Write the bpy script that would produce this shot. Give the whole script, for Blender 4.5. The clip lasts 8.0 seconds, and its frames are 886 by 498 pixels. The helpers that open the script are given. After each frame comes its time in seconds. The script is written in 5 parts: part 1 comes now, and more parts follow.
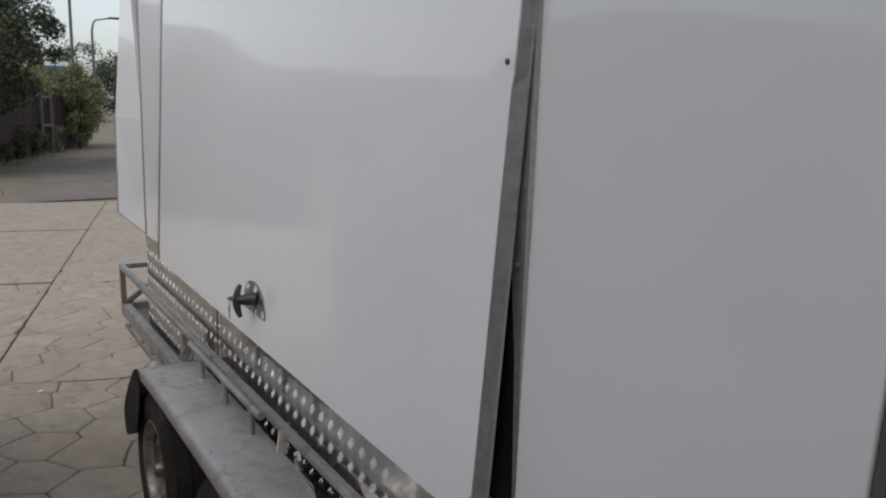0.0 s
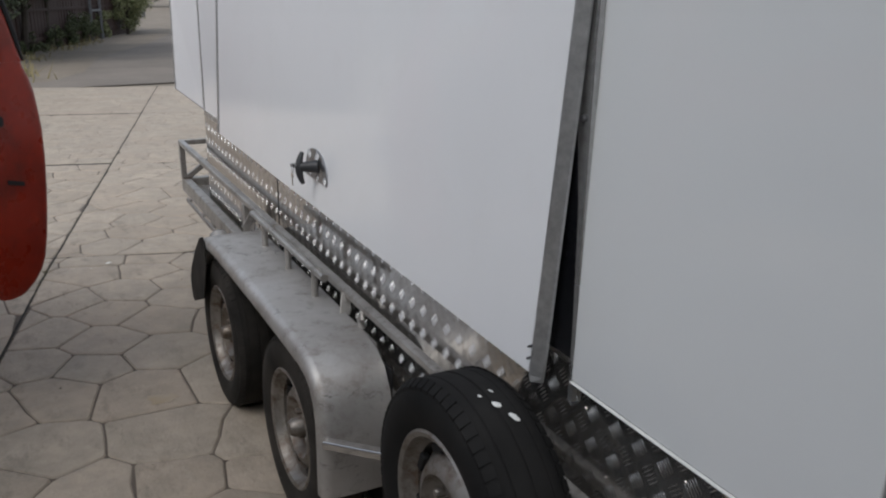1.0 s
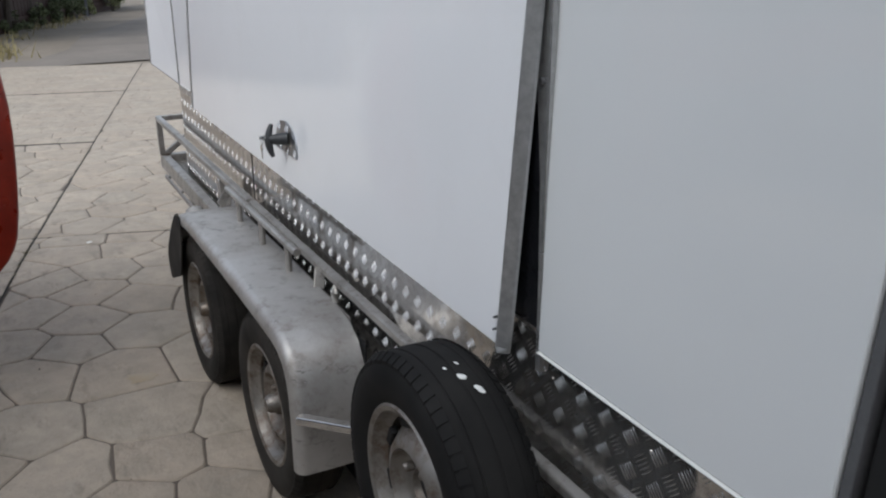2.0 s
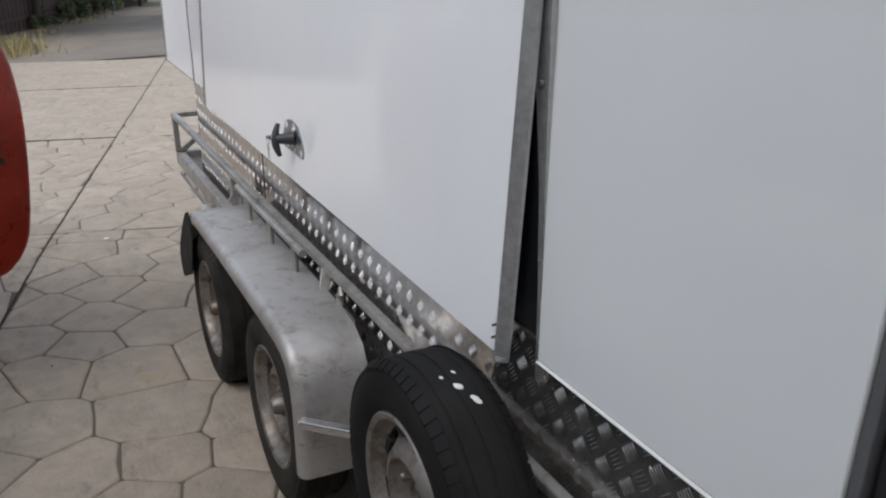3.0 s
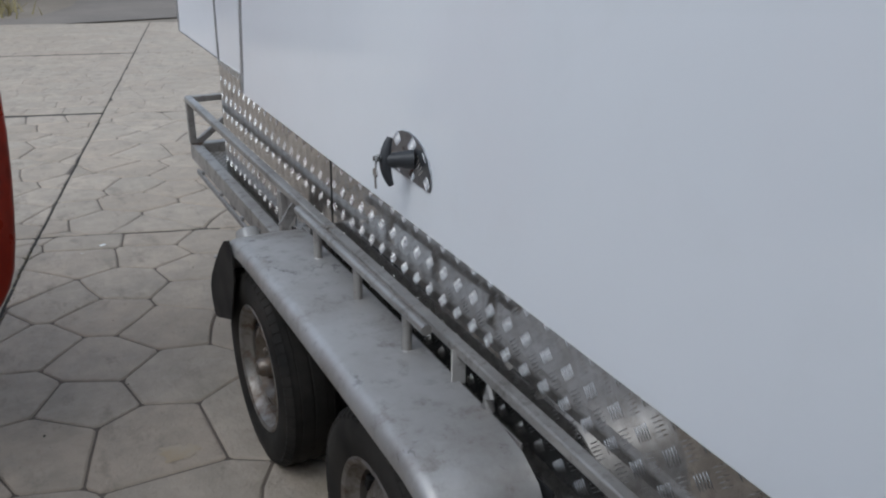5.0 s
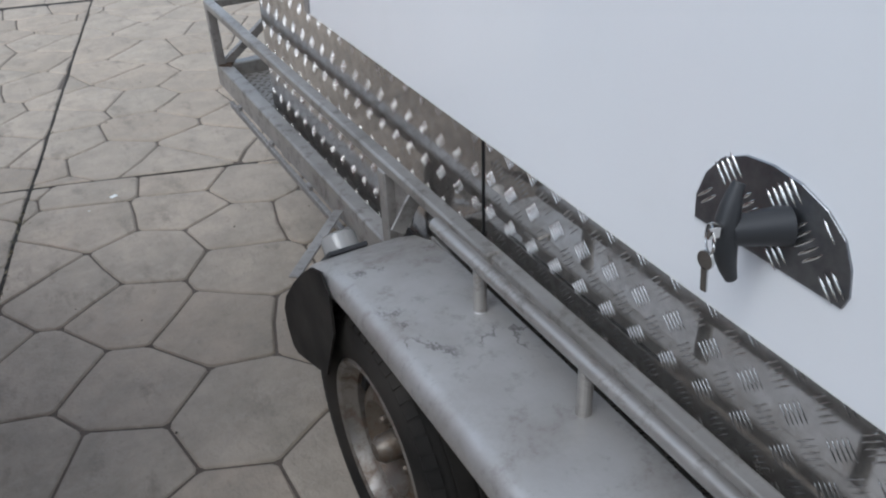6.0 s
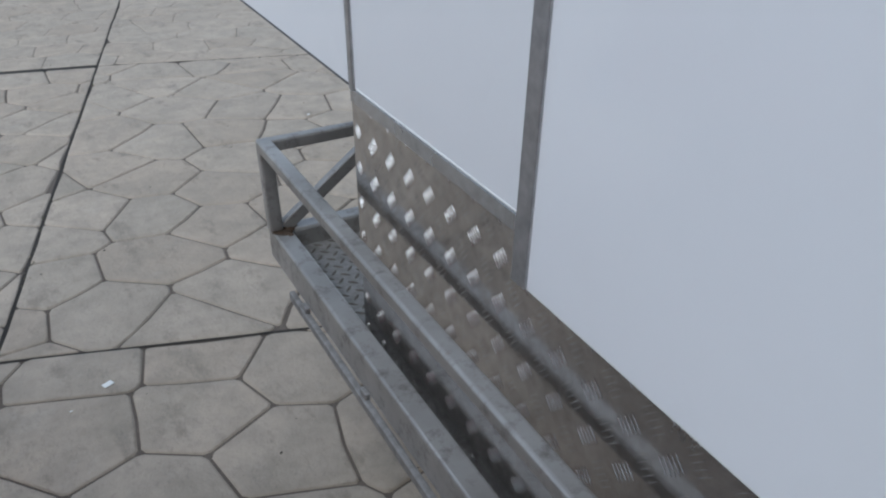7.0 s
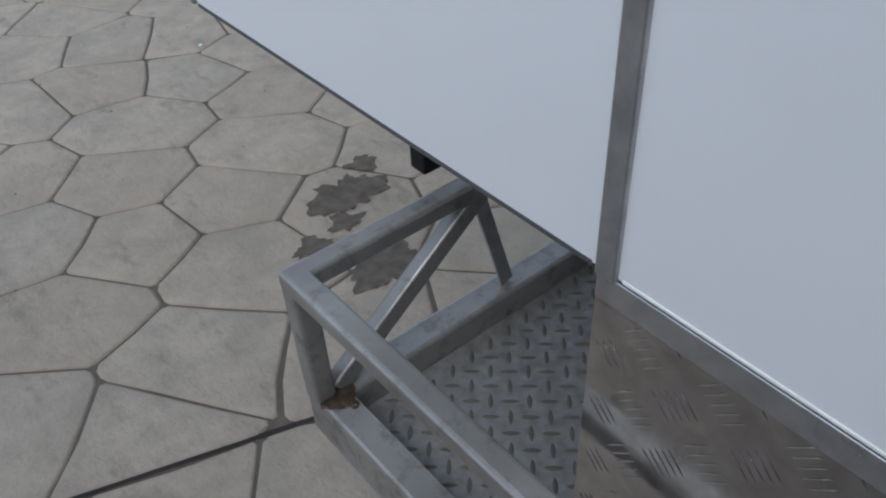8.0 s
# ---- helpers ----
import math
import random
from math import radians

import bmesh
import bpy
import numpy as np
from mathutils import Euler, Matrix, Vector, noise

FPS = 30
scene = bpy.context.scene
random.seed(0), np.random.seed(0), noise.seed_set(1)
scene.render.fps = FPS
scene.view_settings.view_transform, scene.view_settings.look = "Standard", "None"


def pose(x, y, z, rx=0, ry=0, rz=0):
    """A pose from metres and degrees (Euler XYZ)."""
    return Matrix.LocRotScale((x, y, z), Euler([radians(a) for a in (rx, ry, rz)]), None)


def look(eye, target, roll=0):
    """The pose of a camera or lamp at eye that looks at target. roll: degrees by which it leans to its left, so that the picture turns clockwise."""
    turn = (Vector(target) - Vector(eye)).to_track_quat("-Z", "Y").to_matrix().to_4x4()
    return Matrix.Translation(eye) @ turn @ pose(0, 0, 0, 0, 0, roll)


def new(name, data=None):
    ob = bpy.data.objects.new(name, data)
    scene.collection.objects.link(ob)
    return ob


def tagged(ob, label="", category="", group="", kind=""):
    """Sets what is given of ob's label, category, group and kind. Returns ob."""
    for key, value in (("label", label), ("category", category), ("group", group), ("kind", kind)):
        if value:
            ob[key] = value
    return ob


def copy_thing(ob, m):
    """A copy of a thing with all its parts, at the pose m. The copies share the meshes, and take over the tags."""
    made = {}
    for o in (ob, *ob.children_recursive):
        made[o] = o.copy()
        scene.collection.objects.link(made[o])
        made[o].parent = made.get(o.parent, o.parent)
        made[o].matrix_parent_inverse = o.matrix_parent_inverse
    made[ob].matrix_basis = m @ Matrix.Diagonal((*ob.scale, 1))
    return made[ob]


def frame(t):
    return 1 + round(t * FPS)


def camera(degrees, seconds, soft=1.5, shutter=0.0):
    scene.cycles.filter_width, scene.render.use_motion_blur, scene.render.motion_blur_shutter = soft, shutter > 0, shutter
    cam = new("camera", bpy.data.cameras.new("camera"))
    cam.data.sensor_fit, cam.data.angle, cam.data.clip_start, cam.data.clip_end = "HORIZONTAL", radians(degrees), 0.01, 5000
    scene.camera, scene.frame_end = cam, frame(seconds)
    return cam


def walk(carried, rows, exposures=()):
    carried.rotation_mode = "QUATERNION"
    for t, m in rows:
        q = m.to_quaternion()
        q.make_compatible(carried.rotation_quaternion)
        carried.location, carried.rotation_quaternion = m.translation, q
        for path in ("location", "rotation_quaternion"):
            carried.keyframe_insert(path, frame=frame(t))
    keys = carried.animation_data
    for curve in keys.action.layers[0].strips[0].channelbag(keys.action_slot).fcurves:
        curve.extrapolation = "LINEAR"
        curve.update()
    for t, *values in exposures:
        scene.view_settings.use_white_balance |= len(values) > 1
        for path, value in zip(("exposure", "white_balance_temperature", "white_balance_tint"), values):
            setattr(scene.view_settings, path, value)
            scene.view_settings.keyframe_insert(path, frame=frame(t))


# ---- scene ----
from math import cos, sin, pi, sqrt

# ---------------------------------------------------------------- camera
cam = camera(55.34, 8.0, soft=2.1)
# The trailer stands a little nose-up on its coupling: its own frame, on the level ground.
TRAILER = Matrix.Translation((0, 0, -0.133)) @ pose(0, 0, 0, 2.0, 0, 0)
ROWS = [
    (0.0, 0.054, 0.030, 1.588, -31.10, -11.05, 1.71),
    (0.5, 0.008, 0.011, 1.552, -29.48, -17.85, 1.34),
    (1.0, 0.000, 0.000, 1.536, -28.09, -18.55, 1.46),
    (1.5, 0.037, 0.001, 1.523, -28.78, -18.62, 1.16),
    (2.8, 0.110, 0.002, 1.520, -27.12, -23.50, -0.71),
    (3.0, 0.125, 0.017, 1.526, -26.75, -20.75, 0.17),
    (3.5, 0.112, 0.051, 1.557, -22.52, -14.36, -0.29),
    (4.0, 0.088, 0.183, 1.519, -26.69, -16.70, 1.89),
    (4.2, 0.069, 0.315, 1.499, -28.54, -16.71, 2.45),
    (5.3, 0.159, 1.139, 1.412, -26.32, -25.87, -0.40),
    (5.5, 0.192, 1.336, 1.388, -24.65, -27.58, -1.17),
    (6.0, 0.241, 1.841, 1.369, -27.54, -32.73, -2.02),
    (6.5, 0.321, 2.364, 1.326, -24.43, -29.82, -4.41),
    (7.0, 0.408, 2.851, 1.297, -27.64, -30.08, -0.32),
    (7.5, 0.481, 3.280, 1.287, -28.38, -29.04, -0.30),
    (8.0, 0.528, 3.742, 1.240, -37.80, -40.50, -2.90),
]
walk(cam, [(t, TRAILER @ pose(x, y, z, 0, 0, yaw) @ pose(0, 0, 0, 90 + pitch, 0, 0) @ pose(0, 0, 0, 0, 0, roll))
           for t, x, y, z, yaw, pitch, roll in ROWS],
     exposures=[(0.0, 0.34, 6530, 9.0), (0.5, 0.60, 6530, 9.5), (1.0, 0.64, 6380, 8.5), (1.6, 0.78, 6130, 6.5), (2.8, 0.93, 6370, 9.5), (3.1, 0.92, 6270, 8.5), (3.6, 0.74, 5970, 5.5), (4.2, 0.65, 5900, 5.5), (5.5, 0.64, 5840, 6.5), (6.0, 0.90, 5860, 6.5), (6.5, 0.61, 5660, 5.5), (7.0, 0.57, 5620, 4.5), (7.5, 0.32, 5600, 3.5), (8.0, 0.35, 5620, 4.5)])

# ---------------------------------------------------------------- daylight, overcast
world = bpy.data.worlds.new("overcast_sky")
scene.world = world
world.use_nodes = True
wn = world.node_tree.nodes
sky = wn.new("ShaderNodeTexSky")
sky.sky_type = "NISHITA"
sky.sun_disc = False
sky.sun_elevation, sky.sun_rotation = radians(51), radians(238)
sky.air_density, sky.dust_density, sky.ozone_density = 1.0, 2.0, 1.2
wn["Background"].inputs[1].default_value = 0.140
cloud = wn.new("ShaderNodeHueSaturation")      # a closed cloud cover takes most of the blue away
cloud.inputs["Saturation"].default_value = 0.45
world.node_tree.links.new(sky.outputs[0], cloud.inputs["Color"])
world.node_tree.links.new(cloud.outputs[0], wn["Background"].inputs[0])

sun_data = bpy.data.lights.new("sun", "SUN")
sun_data.energy, sun_data.angle, sun_data.color = 0.60, radians(40), (1.0, 0.98, 0.95)
sun = new("sun", sun_data)
sun.matrix_world = look((-7.2, -4.4, 10.3), (0, 0, 0))

# ---------------------------------------------------------------- materials


def material(name, base, rough=0.6, metal=0.0, spec=0.5):
    m = bpy.data.materials.new(name)
    m.use_nodes = True
    b = m.node_tree.nodes["Principled BSDF"]
    b.inputs["Base Color"].default_value = (*base, 1)
    b.inputs["Roughness"].default_value = rough
    b.inputs["Metallic"].default_value = metal
    b.inputs["Specular IOR Level"].default_value = spec
    return m


def noise_tex(m, scale, detail=4.0, rough=0.55, kind="Object", stretch=(1, 1, 1)):
    n, l = m.node_tree.nodes, m.node_tree.links
    co = n.new("ShaderNodeTexCoord")
    mp = n.new("ShaderNodeMapping")
    mp.inputs["Scale"].default_value = stretch
    tx = n.new("ShaderNodeTexNoise")
    tx.inputs["Scale"].default_value, tx.inputs["Detail"].default_value = scale, detail
    tx.inputs["Roughness"].default_value = rough
    l.new(co.outputs[kind], mp.inputs[0])
    l.new(mp.outputs[0], tx.inputs["Vector"])
    return tx.outputs["Fac"]


def ramp(m, fac, stops):
    n = m.node_tree.nodes.new("ShaderNodeValToRGB")
    e = n.color_ramp.elements
    while len(e) < len(stops):
        e.new(0.5)
    for k, (p, c) in enumerate(stops):
        e[k].position = p
        e[k].color = (*c, 1) if len(c) == 3 else c
    m.node_tree.links.new(fac, n.inputs[0])
    return n.outputs[0]


def mixed(m, fac, a, b, mode="MIX"):
    n = m.node_tree.nodes.new("ShaderNodeMix")
    n.data_type, n.blend_type = "RGBA", mode
    l = m.node_tree.links
    for sock, val in ((n.inputs[0], fac), (n.inputs[6], a), (n.inputs[7], b)):
        if hasattr(val, "is_linked"):
            l.new(val, sock)
        elif isinstance(val, (int, float)):
            sock.default_value = val
        else:
            sock.default_value = (*val, 1)
    return n.outputs[2]


def into(m, sock, name):
    m.node_tree.links.new(sock, m.node_tree.nodes["Principled BSDF"].inputs[name])


def bumped(m, fac, strength, distance=0.002):
    n = m.node_tree.nodes.new("ShaderNodeBump")
    n.inputs["Strength"].default_value, n.inputs["Distance"].default_value = strength, distance
    m.node_tree.links.new(fac, n.inputs["Height"])
    into(m, n.outputs[0], "Normal")


def grey(v):
    return (v, v, v)


def per_piece(m):
    return m.node_tree.nodes.new("ShaderNodeObjectInfo").outputs["Random"]


def per_island(m):
    return m.node_tree.nodes.new("ShaderNodeNewGeometry").outputs["Random Per Island"]


def make_white_panel(name, tone):
    m = material(name, (0.80, 0.80, 0.81), 0.10, 0, 0.5)
    big = noise_tex(m, 1.3, 3)
    fine = noise_tex(m, 9, 5)
    c = ramp(m, big, [(0.3, tuple(0.97 * v for v in tone)), (0.7, tuple(1.02 * v for v in tone))])
    dirt = ramp(m, fine, [(0.55, grey(0.0)), (0.8, grey(0.10))])
    into(m, mixed(m, dirt, c, (0.62, 0.60, 0.56)), "Base Color")
    into(m, ramp(m, big, [(0.3, grey(0.035)), (0.75, grey(0.085))]), "Roughness")
    bumped(m, noise_tex(m, 2.2, 1), 0.05, 0.004)
    return m


def make_aluminium(name, low, high, rough, spread=0.14):
    m = material(name, (0.6, 0.6, 0.6), rough, 0.95)
    big, fine = noise_tex(m, 3.5, 5), noise_tex(m, 60, 4)
    c = mixed(m, 0.3, ramp(m, big, [(0.3, low), (0.7, high)]), ramp(m, fine, [(0.3, grey(0.3)), (0.7, grey(0.75))]))
    into(m, c, "Base Color")
    into(m, ramp(m, big, [(0.25, grey(rough + spread)), (0.7, grey(rough - 0.05))]), "Roughness")
    bumped(m, fine, 0.06, 0.001)
    return m


def grimy(m, amount, colour):
    """Dried dirt in patches over a metal, which also dulls its shine."""
    b = m.node_tree.nodes["Principled BSDF"]
    mask = ramp(m, noise_tex(m, 7, 8, 0.72), [(0.50, grey(0)), (0.66, grey(amount))])
    into(m, mixed(m, mask, b.inputs["Base Color"].links[0].from_socket, colour), "Base Color")
    into(m, mixed(m, mask, b.inputs["Roughness"].links[0].from_socket, grey(0.6)), "Roughness")


def make_zinc():
    m = material("galvanised_steel", (0.4, 0.40, 0.40), 0.38, 0.60)
    big, mid, fine = noise_tex(m, 6, 5), noise_tex(m, 28, 6, 0.7), noise_tex(m, 150, 3)
    c = ramp(m, big, [(0.3, (0.285, 0.268, 0.247)), (0.7, (0.450, 0.430, 0.405))])
    c = mixed(m, ramp(m, mid, [(0.52, grey(0)), (0.70, grey(0.7))]), c, (0.15, 0.135, 0.12))
    c = mixed(m, ramp(m, noise_tex(m, 11, 6, 0.75), [(0.62, grey(0)), (0.74, grey(0.5))]), c, (0.17, 0.115, 0.075))
    into(m, c, "Base Color")
    into(m, ramp(m, mid, [(0.3, grey(0.33)), (0.7, grey(0.55))]), "Roughness")
    bumped(m, fine, 0.12, 0.001)
    return m


def make_fender():
    m = material("fender_zinc", (0.4, 0.4, 0.4), 0.45, 0.5)
    big, mid, fine = noise_tex(m, 4, 6, 0.65), noise_tex(m, 20, 7, 0.72), noise_tex(m, 130, 3)
    c = ramp(m, big, [(0.28, (0.325, 0.308, 0.290)), (0.5, (0.42, 0.405, 0.388)), (0.75, (0.50, 0.492, 0.482))])
    c = mixed(m, ramp(m, mid, [(0.55, grey(0)), (0.70, grey(0.42))]), c, (0.14, 0.125, 0.11))
    c = mixed(m, ramp(m, noise_tex(m, 5, 6, 0.7), [(0.47, grey(0)), (0.70, grey(0.55))]), c, (0.225, 0.190, 0.158))
    # knocks and scratches, in a few places
    lines = ramp(m, noise_tex(m, 17, 5, 0.6, stretch=(1, 0.7, 1.8)), [(0.470, grey(0)), (0.5, grey(1)), (0.530, grey(0))])
    where = ramp(m, noise_tex(m, 8.5, 3), [(0.60, grey(0)), (0.67, grey(0.65))])
    c = mixed(m, mixed(m, 1.0, lines, where, "MULTIPLY"), c, (0.055, 0.046, 0.040))
    into(m, c, "Base Color")
    into(m, ramp(m, mid, [(0.3, grey(0.33)), (0.7, grey(0.56))]), "Roughness")
    bumped(m, fine, 0.15, 0.0015)
    return m


def make_rubber(name, low, high):
    m = material(name, (0.02, 0.02, 0.02), 0.78, 0, 0.14)
    big, fine = noise_tex(m, 7, 5), noise_tex(m, 90, 4)
    c = ramp(m, big, [(0.35, low), (0.75, high)])
    into(m, c, "Base Color")
    bumped(m, fine, 0.2, 0.001)
    return m


def make_rim(name, low, high, rust):
    m = material(name, (0.4, 0.4, 0.4), 0.34, 0.75)
    mid = noise_tex(m, 22, 6, 0.7)
    c = ramp(m, noise_tex(m, 8, 4), [(0.3, low), (0.7, high)])
    c = mixed(m, ramp(m, mid, [(0.46, grey(0)), (0.64, grey(rust))]), c, (0.13, 0.085, 0.055))
    into(m, c, "Base Color")
    into(m, ramp(m, mid, [(0.4, grey(0.40)), (0.7, grey(0.75))]), "Roughness")
    return m


def make_stone(name, rnd):
    m = material(name, (0.3, 0.28, 0.26), 0.78, 0, 0.35)
    big, mid, fine = noise_tex(m, 1.4, 4), noise_tex(m, 9, 7, 0.7), noise_tex(m, 70, 5, 0.7)
    c = ramp(m, rnd(m), [(0.0, (0.400, 0.332, 0.266)), (0.3, (0.465, 0.386, 0.312)), (0.65, (0.430, 0.370, 0.306)), (1.0, (0.490, 0.412, 0.336))])
    c = mixed(m, ramp(m, big, [(0.35, grey(0.35)), (0.65, grey(0.0))]), c, (0.360, 0.300, 0.246))
    c = mixed(m, ramp(m, mid, [(0.36, grey(0.75)), (0.60, grey(0.0))]), c, (0.300, 0.258, 0.211))
    c = mixed(m, ramp(m, noise_tex(m, 4.3, 7, 0.72), [(0.50, grey(0)), (0.70, grey(0.42))]), c, (0.260, 0.230, 0.182))
    c = mixed(m, ramp(m, noise_tex(m, 3.1, 6, 0.7), [(0.58, grey(0)), (0.72, grey(0.45))]), c, (0.52, 0.43, 0.335))
    chips = noise_tex(m, 11, 9, 0.72, stretch=(1, 0.45, 1))
    c = mixed(m, ramp(m, chips, [(0.55, grey(0)), (0.66, grey(0.6))]), c, (0.21, 0.182, 0.150))
    c = mixed(m, ramp(m, noise_tex(m, 6, 8, 0.7), [(0.56, grey(0)), (0.70, grey(0.40))]), c, (0.47, 0.41, 0.35))
    c = mixed(m, ramp(m, fine, [(0.58, grey(0)), (0.74, grey(0.5))]), c, (0.22, 0.196, 0.17))
    into(m, mixed(m, 1.0, c, (0.945, 0.94, 0.915), "MULTIPLY"), "Base Color")
    into(m, ramp(m, mid, [(0.3, grey(0.62)), (0.7, grey(0.85))]), "Roughness")
    bumped(m, mixed(m, 0.30, noise_tex(m, 16, 8, 0.62, stretch=(1, 0.55, 1)), fine), 0.8, 0.018)
    return m


def make_ground(name, a, b, scale, rough=0.9, bump=0.4):
    m = material(name, a, rough, 0, 0.3)
    big, fine = noise_tex(m, scale, 6, 0.65), noise_tex(m, 45, 5, 0.7)
    c = mixed(m, ramp(m, fine, [(0.3, grey(0)), (0.7, grey(0.4))]), ramp(m, big, [(0.3, a), (0.7, b)]), tuple(0.6 * v for v in a))
    into(m, c, "Base Color")
    bumped(m, fine, bump, 0.01)
    return m


def make_leaf(name, dark, light):
    m = material(name, light, 0.6, 0, 0.3)
    into(m, ramp(m, per_island(m), [(0.0, dark), (0.7, light), (1.0, tuple(1.25 * v for v in light))]), "Base Color")
    return m


def make_wood():
    m = material("fence_timber", (0.06, 0.04, 0.03), 0.8)
    grain = noise_tex(m, 14, 6, 0.7, stretch=(1, 1, 0.06))
    c = ramp(m, grain, [(0.3, (0.023, 0.0092, 0.0058)), (0.7, (0.048, 0.0205, 0.0125))])
    into(m, mixed(m, ramp(m, per_piece(m), [(0, grey(0.0)), (1, grey(0.4))]), c, (0.030, 0.013, 0.010)), "Base Color")
    return m


def make_red():
    m = material("red_car_paint", (0.30, 0.018, 0.010), 0.34, 0, 0.3)
    fine = noise_tex(m, 5, 6, 0.7)
    c = ramp(m, fine, [(0.35, (0.20, 0.016, 0.007)), (0.75, (0.30, 0.027, 0.011))])
    c = mixed(m, ramp(m, noise_tex(m, 3.5, 8, 0.7), [(0.48, grey(0)), (0.68, grey(0.75))]), c, (0.085, 0.018, 0.012))
    c = mixed(m, ramp(m, noise_tex(m, 40, 5, 0.7), [(0.64, grey(0)), (0.72, grey(0.5))]), c, (0.07, 0.03, 0.022))
    into(m, c, "Base Color")
    into(m, ramp(m, noise_tex(m, 16, 5), [(0.3, grey(0.22)), (0.7, grey(0.45))]), "Roughness")
    return m


def make_plastic(name, a, b, rough=0.55):
    m = material(name, a, rough, 0, 0.4)
    into(m, ramp(m, noise_tex(m, 6, 5), [(0.3, a), (0.7, b)]), "Base Color")
    bumped(m, noise_tex(m, 220, 2), 0.15, 0.0008)
    return m


WHITE = make_white_panel("white_panel", (0.80, 0.80, 0.81))
# Older, greyer panel; part of its dimmer light is put into the colour.
WHITE_DIM = make_white_panel("dimmed_white_panel", (0.69, 0.70, 0.70))
CHECKER = make_aluminium("checker_aluminium", (0.50, 0.47, 0.435), (0.66, 0.635, 0.60), 0.075, 0.03)
CHECKER.node_tree.nodes["Principled BSDF"].inputs["Metallic"].default_value = 0.9
grimy(CHECKER, 0.45, (0.27, 0.23, 0.19))
CHECKER_DULL = make_aluminium("dull_checker_aluminium", (0.46, 0.425, 0.39), (0.58, 0.545, 0.51), 0.10, 0.04)
CHECKER_DULL.node_tree.nodes["Principled BSDF"].inputs["Metallic"].default_value = 0.92
grimy(CHECKER_DULL, 0.42, (0.30, 0.265, 0.23))
TREAD = make_aluminium("worn_tread_aluminium", (0.58, 0.565, 0.545), (0.72, 0.705, 0.69), 0.11, 0.03)
TRIM = make_aluminium("aluminium_trim", (0.32, 0.315, 0.31), (0.42, 0.415, 0.41), 0.36)
TRIM.node_tree.nodes["Principled BSDF"].inputs["Metallic"].default_value = 0.75
ZINC = make_zinc()
FENDER = make_fender()
RUBBER = make_rubber("tyre_rubber", (0.009, 0.0088, 0.0088), (0.021, 0.020, 0.019))
RUBBER_DUSTY = make_rubber("dusty_tyre_rubber", (0.016, 0.015, 0.014), (0.046, 0.041, 0.036))
RIM = make_rim("rusty_wheel_paint", (0.115, 0.098, 0.080), (0.22, 0.195, 0.168), 0.7)
RIM_CLEAN = make_rim("silver_wheel_paint", (0.20, 0.185, 0.168), (0.31, 0.292, 0.27), 0.75)
RUST = make_rim("weld_rust", (0.10, 0.072, 0.052), (0.15, 0.10, 0.068), 0.4)
CHROME = material("worn_chrome", (0.62, 0.61, 0.59), 0.16, 1.0)
BLACK = make_plastic("black_plastic", (0.028, 0.029, 0.031), (0.046, 0.047, 0.050), 0.45)
# Black of rubber parts; on openings, holes and insides it stands for shade.
SEAL_AND_SHADE = make_plastic("black_rubber_and_shade", (0.006, 0.006, 0.0065), (0.013, 0.013, 0.013), 0.7)
PLATE_METAL = make_aluminium("handle_plate_metal", (0.20, 0.215, 0.24), (0.29, 0.305, 0.33), 0.30)
FRAME = make_aluminium("dark_frame_metal", (0.36, 0.355, 0.35), (0.46, 0.455, 0.45), 0.26, 0.08)
FRAME.node_tree.nodes["Principled BSDF"].inputs["Metallic"].default_value = 0.75
# Near-black copy of the frame metal; the gap's shade is in its colour.
SHADED_FRAME = make_plastic("shaded_gap_frame", (0.016, 0.017, 0.021), (0.030, 0.031, 0.036), 0.20)
LOZENGE = make_ground("mottled_floor_lozenge", (0.095, 0.083, 0.072), (0.18, 0.16, 0.138), 9, 0.65, 0.2)
FLOORPLATE = make_aluminium("rusty_floor_plate", (0.11, 0.096, 0.082), (0.195, 0.175, 0.152), 0.52)
FLOORPLATE.node_tree.nodes["Principled BSDF"].inputs["Metallic"].default_value = 0.4
RED = make_red()
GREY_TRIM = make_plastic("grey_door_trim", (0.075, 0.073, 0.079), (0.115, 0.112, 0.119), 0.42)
# Darker copy of the door trim; the recess's shade is in its colour.
SHADED_TRIM = make_plastic("shaded_door_trim", (0.040, 0.039, 0.042), (0.060, 0.058, 0.062), 0.5)
# Paler copy for ledges and armrest; light from above is in its colour.
LIT_TRIM = make_plastic("lit_grey_trim", (0.125, 0.122, 0.128), (0.17, 0.167, 0.172), 0.40)
STONE = make_stone("stamped_concrete", per_piece)
STONE_FAR = make_stone("stamped_concrete_joined", per_island)
GROUT = make_ground("stamped_groove", (0.110, 0.090, 0.073), (0.165, 0.136, 0.112), 4)
JOINT = make_ground("dark_joint_sand", (0.026, 0.023, 0.020), (0.05, 0.043, 0.036), 5)
ASPHALT = make_ground("old_asphalt", (0.165, 0.142, 0.121), (0.265, 0.230, 0.196), 0.45)
DIRT = make_ground("dry_verge_dirt", (0.200, 0.168, 0.132), (0.295, 0.250, 0.200), 0.7)
LEAF_DARK = make_leaf("dark_leaves", (0.042, 0.052, 0.030), (0.110, 0.126, 0.074))
LEAF_LIGHT = make_leaf("light_leaves", (0.10, 0.112, 0.05), (0.24, 0.25, 0.125))
LEAF_MID = make_leaf("verge_leaves", (0.045, 0.055, 0.027), (0.12, 0.135, 0.068))
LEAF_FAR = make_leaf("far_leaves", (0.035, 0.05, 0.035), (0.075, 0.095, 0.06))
STRAW = make_leaf("dry_grass", (0.16, 0.13, 0.06), (0.30, 0.25, 0.12))
